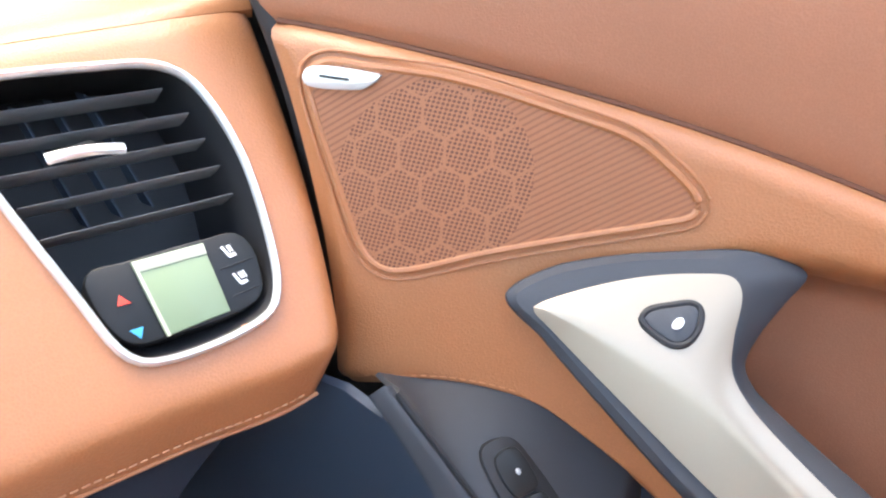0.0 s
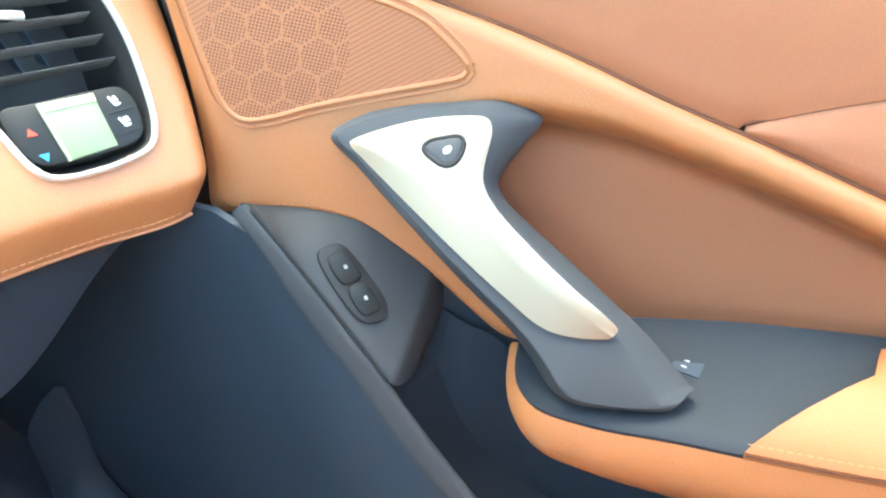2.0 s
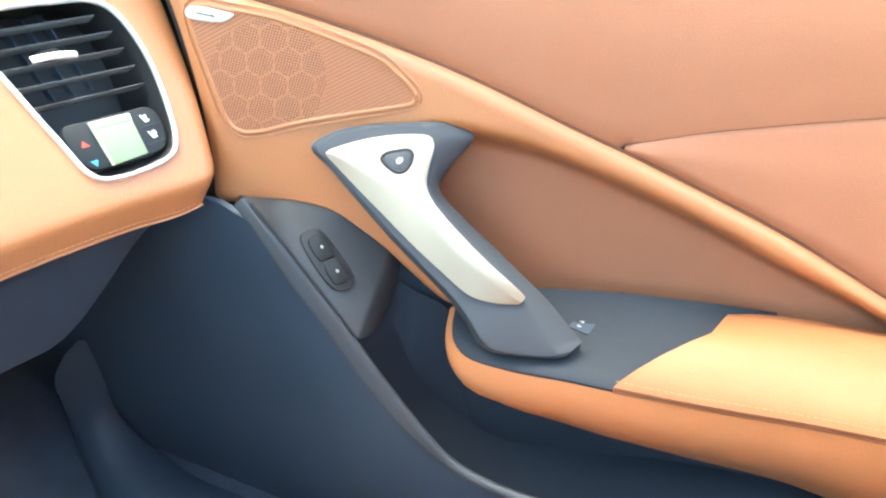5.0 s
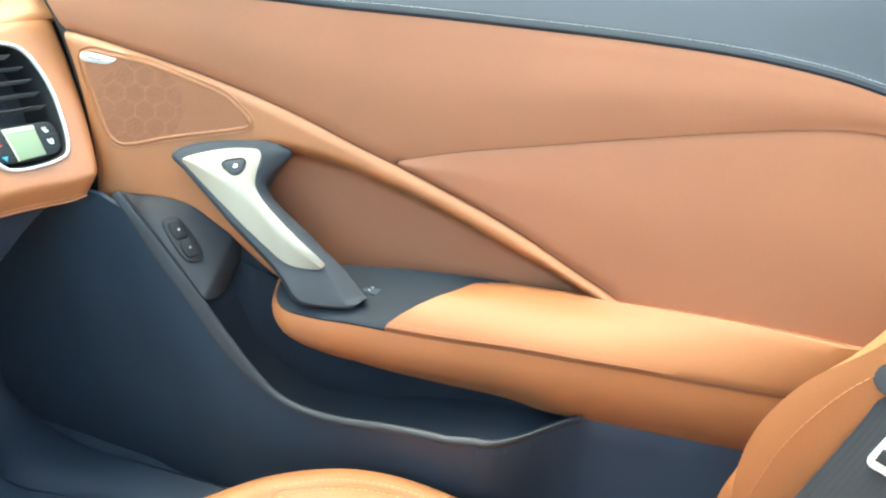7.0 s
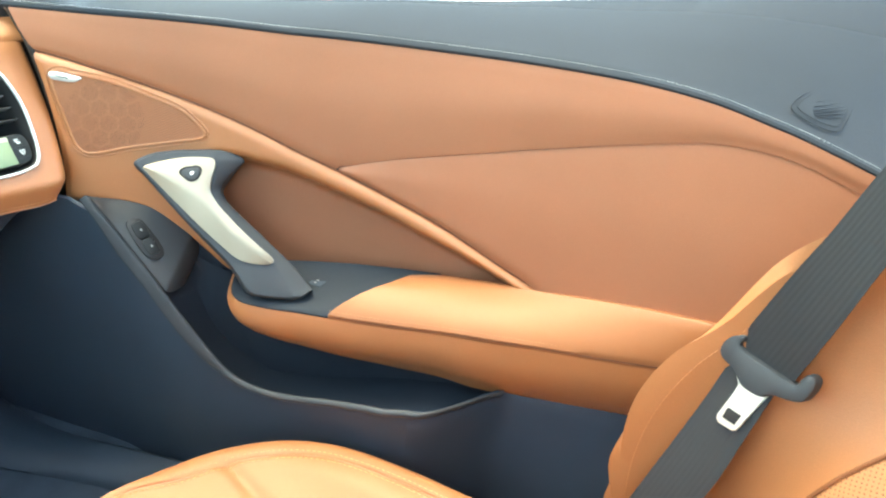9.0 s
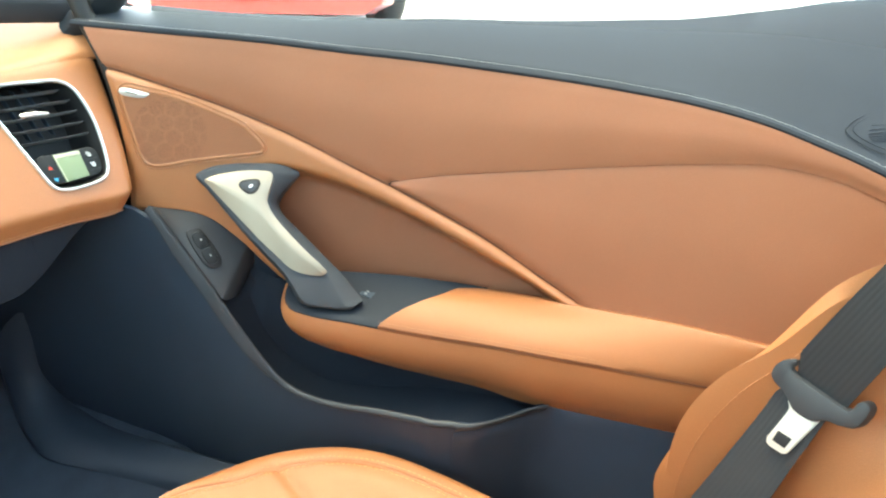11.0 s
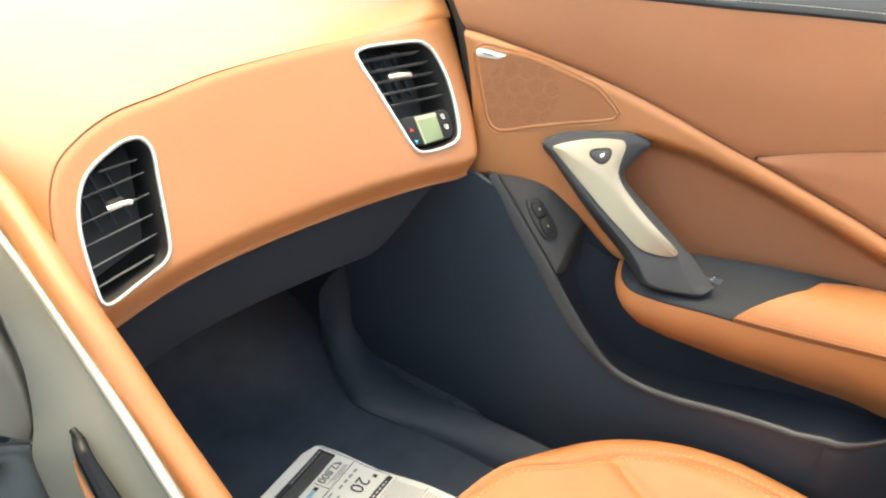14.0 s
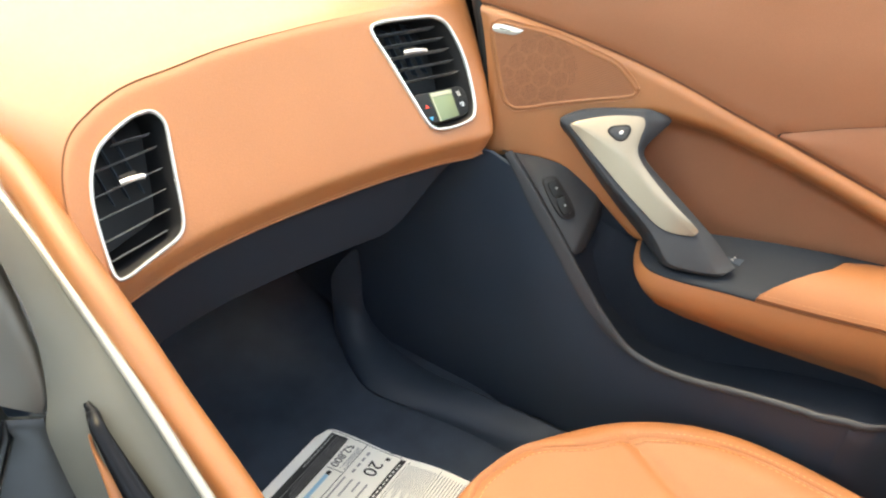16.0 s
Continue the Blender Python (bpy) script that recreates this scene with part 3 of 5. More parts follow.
rows.append([(max(x + .006, door_x(y, .785) + .006), y - .006 * step(-.22, -.08, y), float(far_z(y)) - .003) for x, y, z in last])
part("pad", sheet(rows, (0, 0, -.004)), leather_dim, arm, "tan leather pad")
# black tray in front of the pad
rows = []
n = cut + 1
door_side = spline([(.352, .094), (.395, .020), (.432, -.052), (.462, -.125)], n)
for k, (f, h) in enumerate([(0, -.006), (.0, .000), (.03, .0035), (.10, .005), (.3, .004), (.6, .006), (.85, .010), (1.0, .016)]):
    rows.append([(*(rim[i] + (door_side[i] - rim[i]) * f), .746 + h) for i in range(n)])
    rows[-1].append((rows[-1][-1][0] + .022 * f, rows[-1][-1][1] - .055 * f, rows[-1][-1][2] - .002))
part("tray", sheet(rows, (0, 0, -.006)), black_soft, arm, "black plastic front tray")
part("lock_switch", box((.362, -.040, .744), (.392, -.014, .7525), .003), dark_plastic, arm)
for k in range(2):
    part("switch_mark", box((.370 + .007 * k, -.027, .7515), (.372 + .007 * k, -.023, .7528), 0), grey_mark, arm)
# tan side below the rim
nose = [i for i, p in enumerate(rim) if p[1] < .02 and i > 8][0]
sk_low = curve_of([(-.75, .622), (-.5, .632), (-.375, .634), (-.285, .638), (-.24, .648), (-.159, .657), (-.074, .664), (.0, .675), (.035, .684), (.056, .702), (.072, .727), (.095, .738)])
rows = []
for f in np.linspace(0, 1, 12):
    r = []
    for i in range(len(rim)):
        o = rim_out(i)
        q = max(0.0, min(1.0, i / nose))
        zl = float(sk_low(rim[i][1])) if q >= 1 else .742 + (float(sk_low(rim[nose][1])) - .742) * math.sin(q * math.pi / 2)
        z = .7445 + (zl - .7445) * f
        bulge = -.0005 + .008 * math.sin(math.pi * min(1, f * 1.1)) - .016 * f ** 3
        p = rim[i] - o * bulge
        r.append((p[0], p[1], z))
    rows.append(r)
under = []
for i in range(len(rim)):
    x, y, z = rows[-1][i]
    under.append((x + .05, y, z + .012))
rows.append([(x + .006, y, z - .001) for x, y, z in rows[-1]])
rows.append(under)
part("side_bolster", sheet(rows, (.004, 0, 0)), leather_soft, arm, "tan leather side")
welt = [(*(rim[i] - rim_out(i) * -.0005), .7462) for i in range(cut - 1, len(rim))]
part("welt", tube(welt, .0016, seg=6), dark_seam, arm)
stitches("pad_stitching", [(x + .002, y, z + .0085) for x, y, z in welt], stitch, arm)


# ---------------------------------------------------------------- lower door: switch plate, map pocket, lip
rim_x = lambda y: float(np.interp(-y, [-p[1] for p in rim[12:]], [p[0] for p in rim[12:]]))
lip_x = lambda y: .236 + (.273 - y) * .0763
lip = spline([(.264, .866), (.256, .857), (.240, .838), (.207, .794), (.170, .749), (.132, .698), (.090, .652), (.045, .621), (.0, .614), (-.055, .622), (-.115, .640), (-.189, .658), (-.240, .668), (-.268, .684), (-.288, .705), (-.30, .735)], 110)
lower = thing("map_pocket", (.30, -.0, .34), "black moulded lower door trim with a map pocket", "door trim")
tail_y = np.linspace(-.235, -.33, 14)
tail = spline([(lip_x(-.20), -.20, .659)] + [(.281 + (rim_x(y) + .010 - .281) * step(-.235, -.34, y), y, .667 + (float(sk_low(y)) + .010 - .667) * step(-.235, -.34, y)) for y in tail_y], 24)
lip3 = [(lip_x(y), y, z) for y, z in lip if y > -.195] + [tuple(p) for p in tail]
def lip_frame(i):
    """The place, the way across, half the width and half the depth of the lip at its point i."""
    p = Vector(lip3[i])
    d = Vector(lip3[min(i + 1, len(lip3) - 1)]) - Vector(lip3[max(i - 1, 0)])
    flat = step(.02, .12, p.y)
    across = (Vector((0, d.z, -d.y)).normalized() + Vector((.55 * flat, 0, 0))).normalized()
    return p, across, .0056 + flat * (.0008 + .0040 * step(.262, .20, p.y)), .0050 - .0012 * flat, flat


# a flat band at the top that rounds off into a rolled lip along the pocket
rows = []
for k in range(14):
    a = 2 * math.pi * k / 14
    r = []
    for i in range(len(lip3)):
        p, across, w, h, flat = lip_frame(i)
        c, q = [math.copysign(abs(v) ** (1 - .45 * flat), v) for v in (math.cos(a), math.sin(a))]
        r.append(p + across * w * c + Vector((-1, 0, .55 * flat)).normalized() * h * q)
    rows.append(r)
lip_low = [p - across * w * .9 for p, across, w, h, flat in map(lip_frame, range(len(lip3)))]
lip_out = [p + across * (w + .0012) for p, across, w, h, flat in map(lip_frame, range(len(lip3)))]
part("lip", sheet(rows + rows[:1]), black_plastic, lower, "charcoal flat-topped lip", 30)
# panel below the lip, down to the sill
rows = []
for f in np.linspace(0, 1, 10):
    rows.append([(x - .0005 + (.012 + .038 * step(.08, -.15, y)) * f ** 2 * step(.36, .30, x), y, z + (.30 - z) * f) for x, y, z in lip_low])
rows = [[p for p, q in zip(r, lip3) if q[1] > -.245 and q[0] < .29] for r in rows]
kick_x = curve_of([(.20, .239), (.262, .2345), (.30, .2300), (.34, .2225), (.40, .209), (.46, .196), (.52, .180), (.58, .165), (.68, .148), (.82, .13)])
rows = [[(float(kick_x(y)) + .012 * k ** 2 / 81 * step(.5, .26, y), y, min(z0, .859)) for y, z0 in ((y, r[0][2]) for y in (.82, .74, .66, .60, .55, .50, .46, .42, .38, .34, .31, .29))] + [q for q in r if q[1] < .258] for k, r in enumerate(rows)]
part("lower_panel", sheet(rows, (.006, 0, 0)), dark_plastic, lower)
rows = []


def rear_top(y):
    s = step(-.235, -.34, y)
    return Vector((.281 + (rim_x(y) + .014 - .281) * s, y, .667 + (float(sk_low(y)) + .010 - .667) * s))


for y in np.linspace(-.235, -.95, 44):
    a = rear_top(y)
    rows.append(spline([a + Vector((.02, 0, -.03)), a + Vector((.004, 0, -.002)), a + Vector((-.003, 0, -.010)), (a.x - .06 * (a.x - .285) - .003, y, a.z - .035), (.281 + .86 * (a.x - .281), y, .56), (.289 + .68 * (a.x - .281), y, .46), (.315 + .40 * (a.x - .281), y, .30)], 26))
part("rear_panel", sheet(rows, (.006, 0, 0)), dark_plastic, lower)
# hollow of the pocket
rows = []
for f, dz in [(.03, 0), (.10, -.012), (.2, -.06), (.8, -.06), (.95, .0), (1.0, .06)]:
    rows.append([(x + f * max(.0, max(rim_x(y) + .045, door_x(y, .70) - .002) - x), y, z + dz * step(.19, .11, y)) for x, y, z in lip3 if y < .185])
part("pocket_liner", sheet(rows), shaded_black, lower)
part("pocket_back", sheet([[(max(lip_x(y) + .085, door_x(y, z, .0)) if y < .16 else door_x(y, z, -.004), y, z) for y in np.linspace(.20, -.40, 30)] for z in np.linspace(.50, .735, 8)], (.006, 0, 0)), shaded_black, lower)
part("pocket_wall", sheet([[(door_x(y, z, -.003), y, z) for y in np.linspace(.26, .115, 24)] for z in np.linspace(.66, .826, 10)], (.006, 0, 0)), shaded_black, lower)
# flat switch panel between the lip and the leather, rolling back into the pocket at its rear edge
near = spline([p for p in lip_out if .150 < p.y < .257], 24)
far = spline([(door_x(y, low_true(y), .0045), y, float(low_true(y)) + .005) for y in (.300, .276, .252, .233, .216, .198, .182, .168)], 24)
rows = [[Vector(a).lerp(Vector(b), f) + Vector((-.002, -.002, .001)) * math.sin(math.pi * f) for f in np.linspace(0, 1, 14)] for a, b in zip(near, far)]
for d in ((.0010, -.0015, -.0018), (.0025, -.0012, -.003), (.006, -.0005, -.004), (.012, .001, -.004), (.020, .004, -.003)):
    rows.append([p + Vector(d) for p in rows[-1]])
part("lip_groove", tube([Vector(p) + Vector((-.0008, 0, .0012)) for p in near], .0013, seg=6), rubber, lower)
part("switch_panel", sheet(rows, (.004, .003, 0)), black_plastic, lower, "charcoal switch panel")
sw_o = Vector((.2703, .1975, .8045))
sw_u = (Vector((.270, .190, .793)) - Vector((.2705, .205, .816))).normalized()
i, j = min(((i, j) for i in range(2, 22) for j in range(2, 12)), key=lambda q: (rows[q[0]][q[1]] - sw_o).length)
N_sw = (rows[i + 2][j] - rows[i - 2][j]).cross(rows[i][j + 2] - rows[i][j - 2]).normalized()
N_sw = N_sw if N_sw.z > 0 else -N_sw
sw_o += N_sw * ((rows[i][j] - sw_o).dot(N_sw) + .0005)
sw_u = (sw_u - N_sw * sw_u.dot(N_sw)).normalized()
sw_v = N_sw.cross(sw_u).normalized()
sw_v = sw_v if sw_v.x > 0 else -sw_v


def switch_at(u, v, w=0.0):
    return sw_o + sw_u * u + sw_v * v + N_sw * w


well = spline([(-.030, -.006), (-.026, -.010), (.018, -.0105), (.027, -.006), (.030, .004), (.024, .0095), (-.010, .0095), (-.026, .006)], 44, closed=True)
part("switch_well", plate([switch_at(u * 1.14, v * 1.25, .0022) for u, v in well], N_sw, .006, .0012), rubber, lower)
for c in (-.0135, .0135):
    ring = spline([(c - .012, -.0070), (c + .010, -.0082), (c + .0125, -.003), (c + .0125, .006), (c + .004, .0080), (c - .011, .0060)], 30, closed=True)
    k = part("seat_switch", plate([switch_at(u, v, .0040) for u, v in ring], N_sw, .006, .0015, rise=.0008), frame_black, lower)
    part("switch_mark", plate([switch_at(c + .0019 * math.cos(q), .0015 * math.sin(q), .0055) for q in np.linspace(0, 6.28, 9)[:-1]], N_sw, .0005, .0001), grey_mark, k)


# ---------------------------------------------------------------- gap between dashboard and door
seal = [(door_x(seam_y(z), z) + .016, seam_y(z) + .016, z) for z in np.linspace(.868, 1.13, 24)]
tagged(part("door_seal", tube(seal, .013, seg=10), rubber), "black rubber seal in the gap beside the dashboard", "seal", kind="structure")
# Sheet added behind the gap: stops light leaking through and stands in for shade.
tagged(part("gap_backing", sheet([[(x, .43 + .02 * math.sin(3 * x), z) for x in np.linspace(.235, .50, 8)] for z in np.linspace(.40, 1.06, 12)], (0, .01, 0)), rubber), "black sheet added behind the dashboard gap to keep it dark", "jamb", kind="structure")


# ---------------------------------------------------------------- dashboard
_dash = curve_of([(-.45, .375), (-.3, .39), (-.2, .40), (-.1, .392), (0, .375), (.08, .358), (.15, .342), (.25, .33), (.3, .322)])


def dash_p(x, z, off=0.0):
    """A point of the dashboard's passenger face; off is how far it stands behind it."""
    return Vector((x, float(_dash(x)) + .75 * (z - .95) + off, z))


N_d = Vector((-.06, -.8, .6)).normalized()
dash = thing("dashboard", (0, .45, .86), "tan leather dashboard with a stitched passenger panel", "dashboard")
crease = spline([(-.300, .900), (-.288, .945), (-.270, .985), (-.247, 1.010), (-.215, 1.024), (-.172, 1.035), (-.115, 1.040), (-.054, 1.046), (.024, 1.049), (.137, 1.050), (.225, 1.048), (.262, 1.047), (.296, 1.045)], 230)
low = spline([(-.308, .858), (-.269, .860), (-.154, .866), (0, .869), (.09, .869), (.15, .867), (.200, .861), (.227, .861)], 230)
rvent = spline([(.128, 1.034), (.141, 1.038), (.166, 1.037), (.194, 1.034), (.228, 1.028), (.239, 1.018), (.242, .985), (.231, .945), (.220, .923), (.209, .9145), (.150, .9165), (.1425, .923), (.138, .949), (.132, .994)], 90, closed=True)
lvent = spline([(-.2748, .8990), (-.2728, .9110), (-.2634, .9441), (-.2565, .9608), (-.2450, .9785), (-.228, .994), (-.200, 1.005), (-.173, 1.011), (-.157, 1.009), (-.152, .999), (-.1605, .9737), (-.1680, .9549), (-.1805, .9242), (-.1890, .9090), (-.1990, .9025), (-.2146, .8993), (-.2394, .8961), (-.2631, .8935), (-.2723, .8945)], 90, closed=True)


def within(p, ring):
    hit = False
    for i in range(len(ring)):
        (x1, y1), (x2, y2) = ring[i - 1], ring[i]
        if (y1 > p[1]) != (y2 > p[1]) and p[0] < (x2 - x1) * (p[1] - y1) / (y2 - y1) + x1:
            hit = not hit
    return hit


def fold(s):
    """How far the panel tucks back below the soft fold along its foot; s is the height over the edge."""
    return .52 * (math.hypot(.029 - s, .005) + .029 - s)


rows = []
for v in [*np.linspace(0, .78, 44), *np.linspace(.79, 1, 26)]:
    r = []
    for i in range(len(crease)):
        c, b = crease[i], low[i]
        x, z = c + (b - c) * v
        x += .007 * math.sin(math.pi * v) * step(.12, .25, x)
        off = fold((1 - v) * np.linalg.norm(c - b)) + .004 * (1 - min(1, v / .05)) ** 2
        end = min(1.0, (len(crease) - 1 - i) * .0025 / .016)
        off += .012 * (1 - math.sqrt(max(0, 1 - (1 - end) ** 2)))
        left_end = min(1.0, i * .0025 / .012)
        off += .006 * (1 - left_end) ** 2
        r.append(dash_p(x, z, off))
    rows.append(r)
bm = sheet(rows)
bm.faces.ensure_lookup_table()
gone = [f for f in bm.faces if any(within((f.calc_center_median().x, f.calc_center_median().z), ring) for ring in (rvent, lvent))]
bmesh.ops.delete(bm, geom=gone, context="FACES")
part("passenger_panel", bm, leather_soft, dash, "smooth tan leather passenger panel")
stitches("panel_stitching", [dash_p(x, z + .0055, fold(.0055) - .0010) for x, z in low[6:-6]], light_stitch, dash, .0034, .0016, .0005)
part("panel_welt", tube([dash_p(x, z, fold(0) - .0004) for x, z in low[3:-3]], .0012, seg=6), leather_soft, dash)
part("panel_seam", tube([dash_p(x, z, .003) for x, z in crease if x < .10], [.0010 * (1 - .80 * step(-.20, .09, x)) for x, z in crease if x < .10], seg=6), material("shadow_tan_seam", (.20, .07, .025), .7), dash)
# right-hand end, folding into the gap
rows = [[dash_p(x, z, off) + Vector((dx, 0, 0)) for (x, z), off in zip([crease[-1] + (low[-1] - crease[-1]) * v for v in np.linspace(0, 1, 20)], [.012 + fold((1 - v) * np.linalg.norm(crease[-1] - low[-1])) + k for v in np.linspace(0, 1, 20)])] for k, dx in ((0, 0), (.02, .002), (.10, .012))]
part("panel_end", sheet(rows), leather_soft, dash)
# broad upper pad that runs forward under the windscreen
# it flows from the seam of the passenger panel over to the crest of the padded rail and forward to the glass
pad_edge = [Vector(dash_p(x, z)) for x, z in crease]
turn_i = [i for i, p in enumerate(pad_edge) if p.x > -.235][0]
crest = spline([(-.286, .352, .910), (-.283, .388, .943), (-.279, .430, .966), (-.286, .520, .991), (-.296, .640, 1.006), (-.316, .780, 1.013), (-.350, .95, 1.013), (-.40, 1.14, 1.012)], turn_i + 1)
foot_line = [(-.40, 1.14, 1.012), (-.27, 1.14, 1.046), (-.10, 1.05, 1.066), (.08, .890, 1.077), (.215, .690, 1.080), (.285, .555, 1.080), (.328, .475, 1.080)]
base_far = spline(foot_line, len(pad_edge) - turn_i)
goal = [Vector(p) for p in crest] + [Vector(p) for p in base_far[1:]]
rows = [[p + Vector((.002, .008, -.005)) for p in pad_edge]]
for f in (0, .012, .03, .06, .10, .16, .24, .34, .46, .60, .75, .88, 1.0):
    r = []
    for i, (p, q) in enumerate(zip(pad_edge, goal)):
        back_part = step(turn_i - 20, turn_i + 60, i)
        rise = f + back_part * ((1 - (1 - f) ** 2.3) - f)
        c = p.lerp(q, f)
        c.z = p.z + (q.z - p.z) * rise + .0025 * min(1, f / .03) * (1 - f)
        c.y += .0035 * (1 - f)
        r.append(c)
    rows.append(r)
part("upper_pad", sheet(rows), leather_soft, dash, "sunlit tan leather upper pad")
# dark knee panel below
rows = []
for dy, z in [(.036, None), (.039, .860), (.040, .85), (.041, .795), (.044, .776), (.058, .767), (.12, .760), (.42, .75)]:
    rows.append([(x, dash_p(x, zz).y + dy, (zz + .004 if z is None else min(z + .085 * step(.06, .20, x), zz))) for x, zz in low])
# Same plastic as the lower trim, in its darker, shaded tone.
part("knee_panel", sheet(rows, (0, .004, .002)), shaded_black, dash, "charcoal plastic knee panel")
part("glovebox_line", tube([(x, dash_p(x, .88).y + .038, .856) for x in np.linspace(-.27, .2, 30)], .0012, seg=5), rubber, dash)


def air_vent(name, ring, slats, tab, label):
    v = thing(name, dash_p(*ring.mean(axis=0)), label, "air vent")
    edge3 = [dash_p(x, z, -.001) for x, z in ring]
    part("bezel", tube(edge3, .0022, .0034, seg=10, closed=True, up=N_d), chrome, v, "bright chrome bezel")
    rows = [[dash_p(x, z) + Vector((0, d, -d * .25)) for x, z in (ring + (ring.mean(axis=0) - ring) * s)] for d, s in ((.001, .0), (.02, .04), (.06, .12))]
    bm = sheet(rows, closed=True)
    bm.verts.ensure_lookup_table()
    bmesh.ops.triangulate(bm, faces=[bm.faces.new(bm.verts[2 * len(ring):])])
    part("duct", bm, rubber, v)
    for (x1, z1), (x2, z2) in slats:
        a, b = dash_p(x1, z1, .012), dash_p(x2, z2, .012)
        d = (b - a).normalized()
        back = Vector((0, .85, -.52)).normalized() * .016
        up = d.cross(back).normalized() * .0010
        bm = sheet([[p + back * f + up * g for p in (a, a.lerp(b, .33), a.lerp(b, .66), b)] for f, g in ((0, .5), (-.05, 0), (0, -.5), (.5, -.9), (1, -.6))], None)
        bm2 = sheet([[p + back * f + up * g for p in (a, a.lerp(b, .33), a.lerp(b, .66), b)] for f, g in ((1, -.6), (1, .6), (.5, .9), (0, .5))], None, bm=bm)
        bmesh.ops.remove_doubles(bm2, verts=bm2.verts, dist=1e-5)
        part("slat", bm2, slat_grey, v)
    for k in range(3):
        x = ring[:, 0].min() + (ring[:, 0].max() - ring[:, 0].min()) * (.34 + .14 * k)
        zc = ring[:, 1].mean() + .01
        part("vane", sheet([[dash_p(x, zc + h, .028 + d) for h in (-.028, 0, .028)] for d in (.008, .02)], (.0012, 0, 0)), dark_plastic, v)
    (x1, z1), (x2, z2) = tab
    a, b = dash_p(x1, z1, .002), dash_p(x2, z2, .002)
    t = part("slider", tube([a.lerp(b, f) + N_d * .0035 * math.sin(math.pi * f) for f in np.linspace(0, 1, 9)], .0030, .0024, seg=10, up=N_d), chrome, v, "bright silver slider")
    part("slider_base", box(a.lerp(b, .5) + Vector((-.009, .004, -.0030)), a.lerp(b, .5) + Vector((.009, .014, .0026)), .001), rubber, v)
    return v


right_vent = air_vent("outer_air_vent", rvent, [((.139, 1.0225), (.228, 1.0155)), ((.1365, 1.0095), (.2335, 1.002)), ((.137, .9965), (.234, .989)), ((.139, .983), (.233, .9755)), ((.1405, .969), (.231, .962))], ((.158, 1.001), (.191, .997)), "tapered black air vent in a chrome bezel with a climate control")
air_vent("centre_air_vent", lvent, [((-.207, .990), (-.168, .9885)), ((-.238, .975), (-.168, .976)), ((-.251, .956), (-.174, .957)), ((-.259, .938), (-.182, .939)), ((-.264, .920), (-.188, .922)), ((-.269, .904), (-.202, .906))], ((-.223, .962), (-.198, .960)), "tall leaf-shaped black air vent in a chrome bezel")

# climate control at the foot of the outer vent
ctrl = spline([(.1445, .950), (.149, .9545), (.165, .9535), (.2, .951), (.219, .948), (.2225, .940), (.216, .923), (.208, .9185), (.162, .9205), (.149, .923), (.144, .931)], 50, closed=True)
cm = part("climate_control", plate([dash_p(x, z, .005) for x, z in ctrl], N_d, .012, .0015), frame_black, right_vent, "black climate control panel")
disp = [(.166, .953), (.2, .950), (.1945, .9205), (.163, .9215)]
part("display", plate([dash_p(x, z, .0030) for x, z in disp], N_d, .004, .0004), screen_grey, cm, "pale green display")
part("display_border", plate([dash_p(x, z, .0024) for x, z in [(.166, .953), (.2, .950), (.1991, .9455), (.1656, .9485)]], N_d, .001, .0001), lcd_top, cm)
part("display_border", plate([dash_p(x, z, .0023) for x, z in [(.166, .953), (.1676, .9528), (.1646, .9214), (.163, .9215)]], N_d, .001, .0001), lcd_top, cm)
part("warm_mark", plate([dash_p(x, z, .0042) for x, z in [(.1515, .9385), (.1545, .9425), (.1575, .938)]], N_d, .0006, .0001), red_mark, cm)
part("cool_mark", plate([dash_p(x, z, .0042) for x, z in [(.1505, .9285), (.1565, .928), (.1532, .9240)]], N_d, .0006, .0001), blue_mark, cm)
for zc, xc in ((.9425, .2105), (.9305, .2085)):
    part("button_line", tube([dash_p(xc - .009, zc - .0058, .0042), dash_p(xc + .008, zc - .0063, .0042)], .0004, seg=5), rubber, cm)
    marks = [((-.0034, .0026), (-.0022, .0029), (-.0012, -.0014), (-.0024, -.0018)), ((-.0024, -.0019), (-.0012, -.0013), (.0018, -.0015), (.0020, -.0027), (-.0016, -.0029))]
    for k in range(2 if zc > .94 else 3):
        marks.append([(.0002 + .0013 * k + a, -.0006 + b) for a, b in ((-.0004, 0), (.0002, 0), (-.0002, .0030), (-.0008, .0030))])
    for mark in marks:
        part("seat_mark", plate([dash_p(xc + a, zc + b, .0042) for a, b in mark], N_d, .0006, .00005), white_mark, cm)


# ---------------------------------------------------------------- footwell
tagged(part("floor", sheet([[(x, y, .335 + .18 * (y - .2) * step(.0, .25, y) + .25 * max(0, y - .58)) for x in np.linspace(-.32, .80, 16)] for y in np.linspace(-1.24, .85, 30)]), carpet), "black carpet on the passenger footwell floor", "floor", kind="structure")
tagged(part("bulkhead", sheet([[(x, .84 - .02 * z, z) for x in np.linspace(-.6, .7, 8)] for z in np.linspace(.3, .92, 8)], (0, .02, 0)), carpet), "black carpeted bulkhead ahead of the footwell", "bulkhead", kind="structure")
tagged(part("tunnel_wall", sheet([[(-.30 + .02 * math.sin(y * 3), y, z) for y in np.linspace(-.9, .85, 20)] for z in np.linspace(.3, .66, 8)], (-.02, 0, 0)), carpet), "black carpeted side of the centre tunnel", "tunnel", kind="structure")
sill_in = spline([(.128, .58, .53), (.119, .570, .44), (.093, .508, .396), (.080, .440, .383), (.114, .353, .366), (.152, .262, .352), (.180, .158, .342), (.195, -.1, .340), (.195, -.9, .340)], 60)
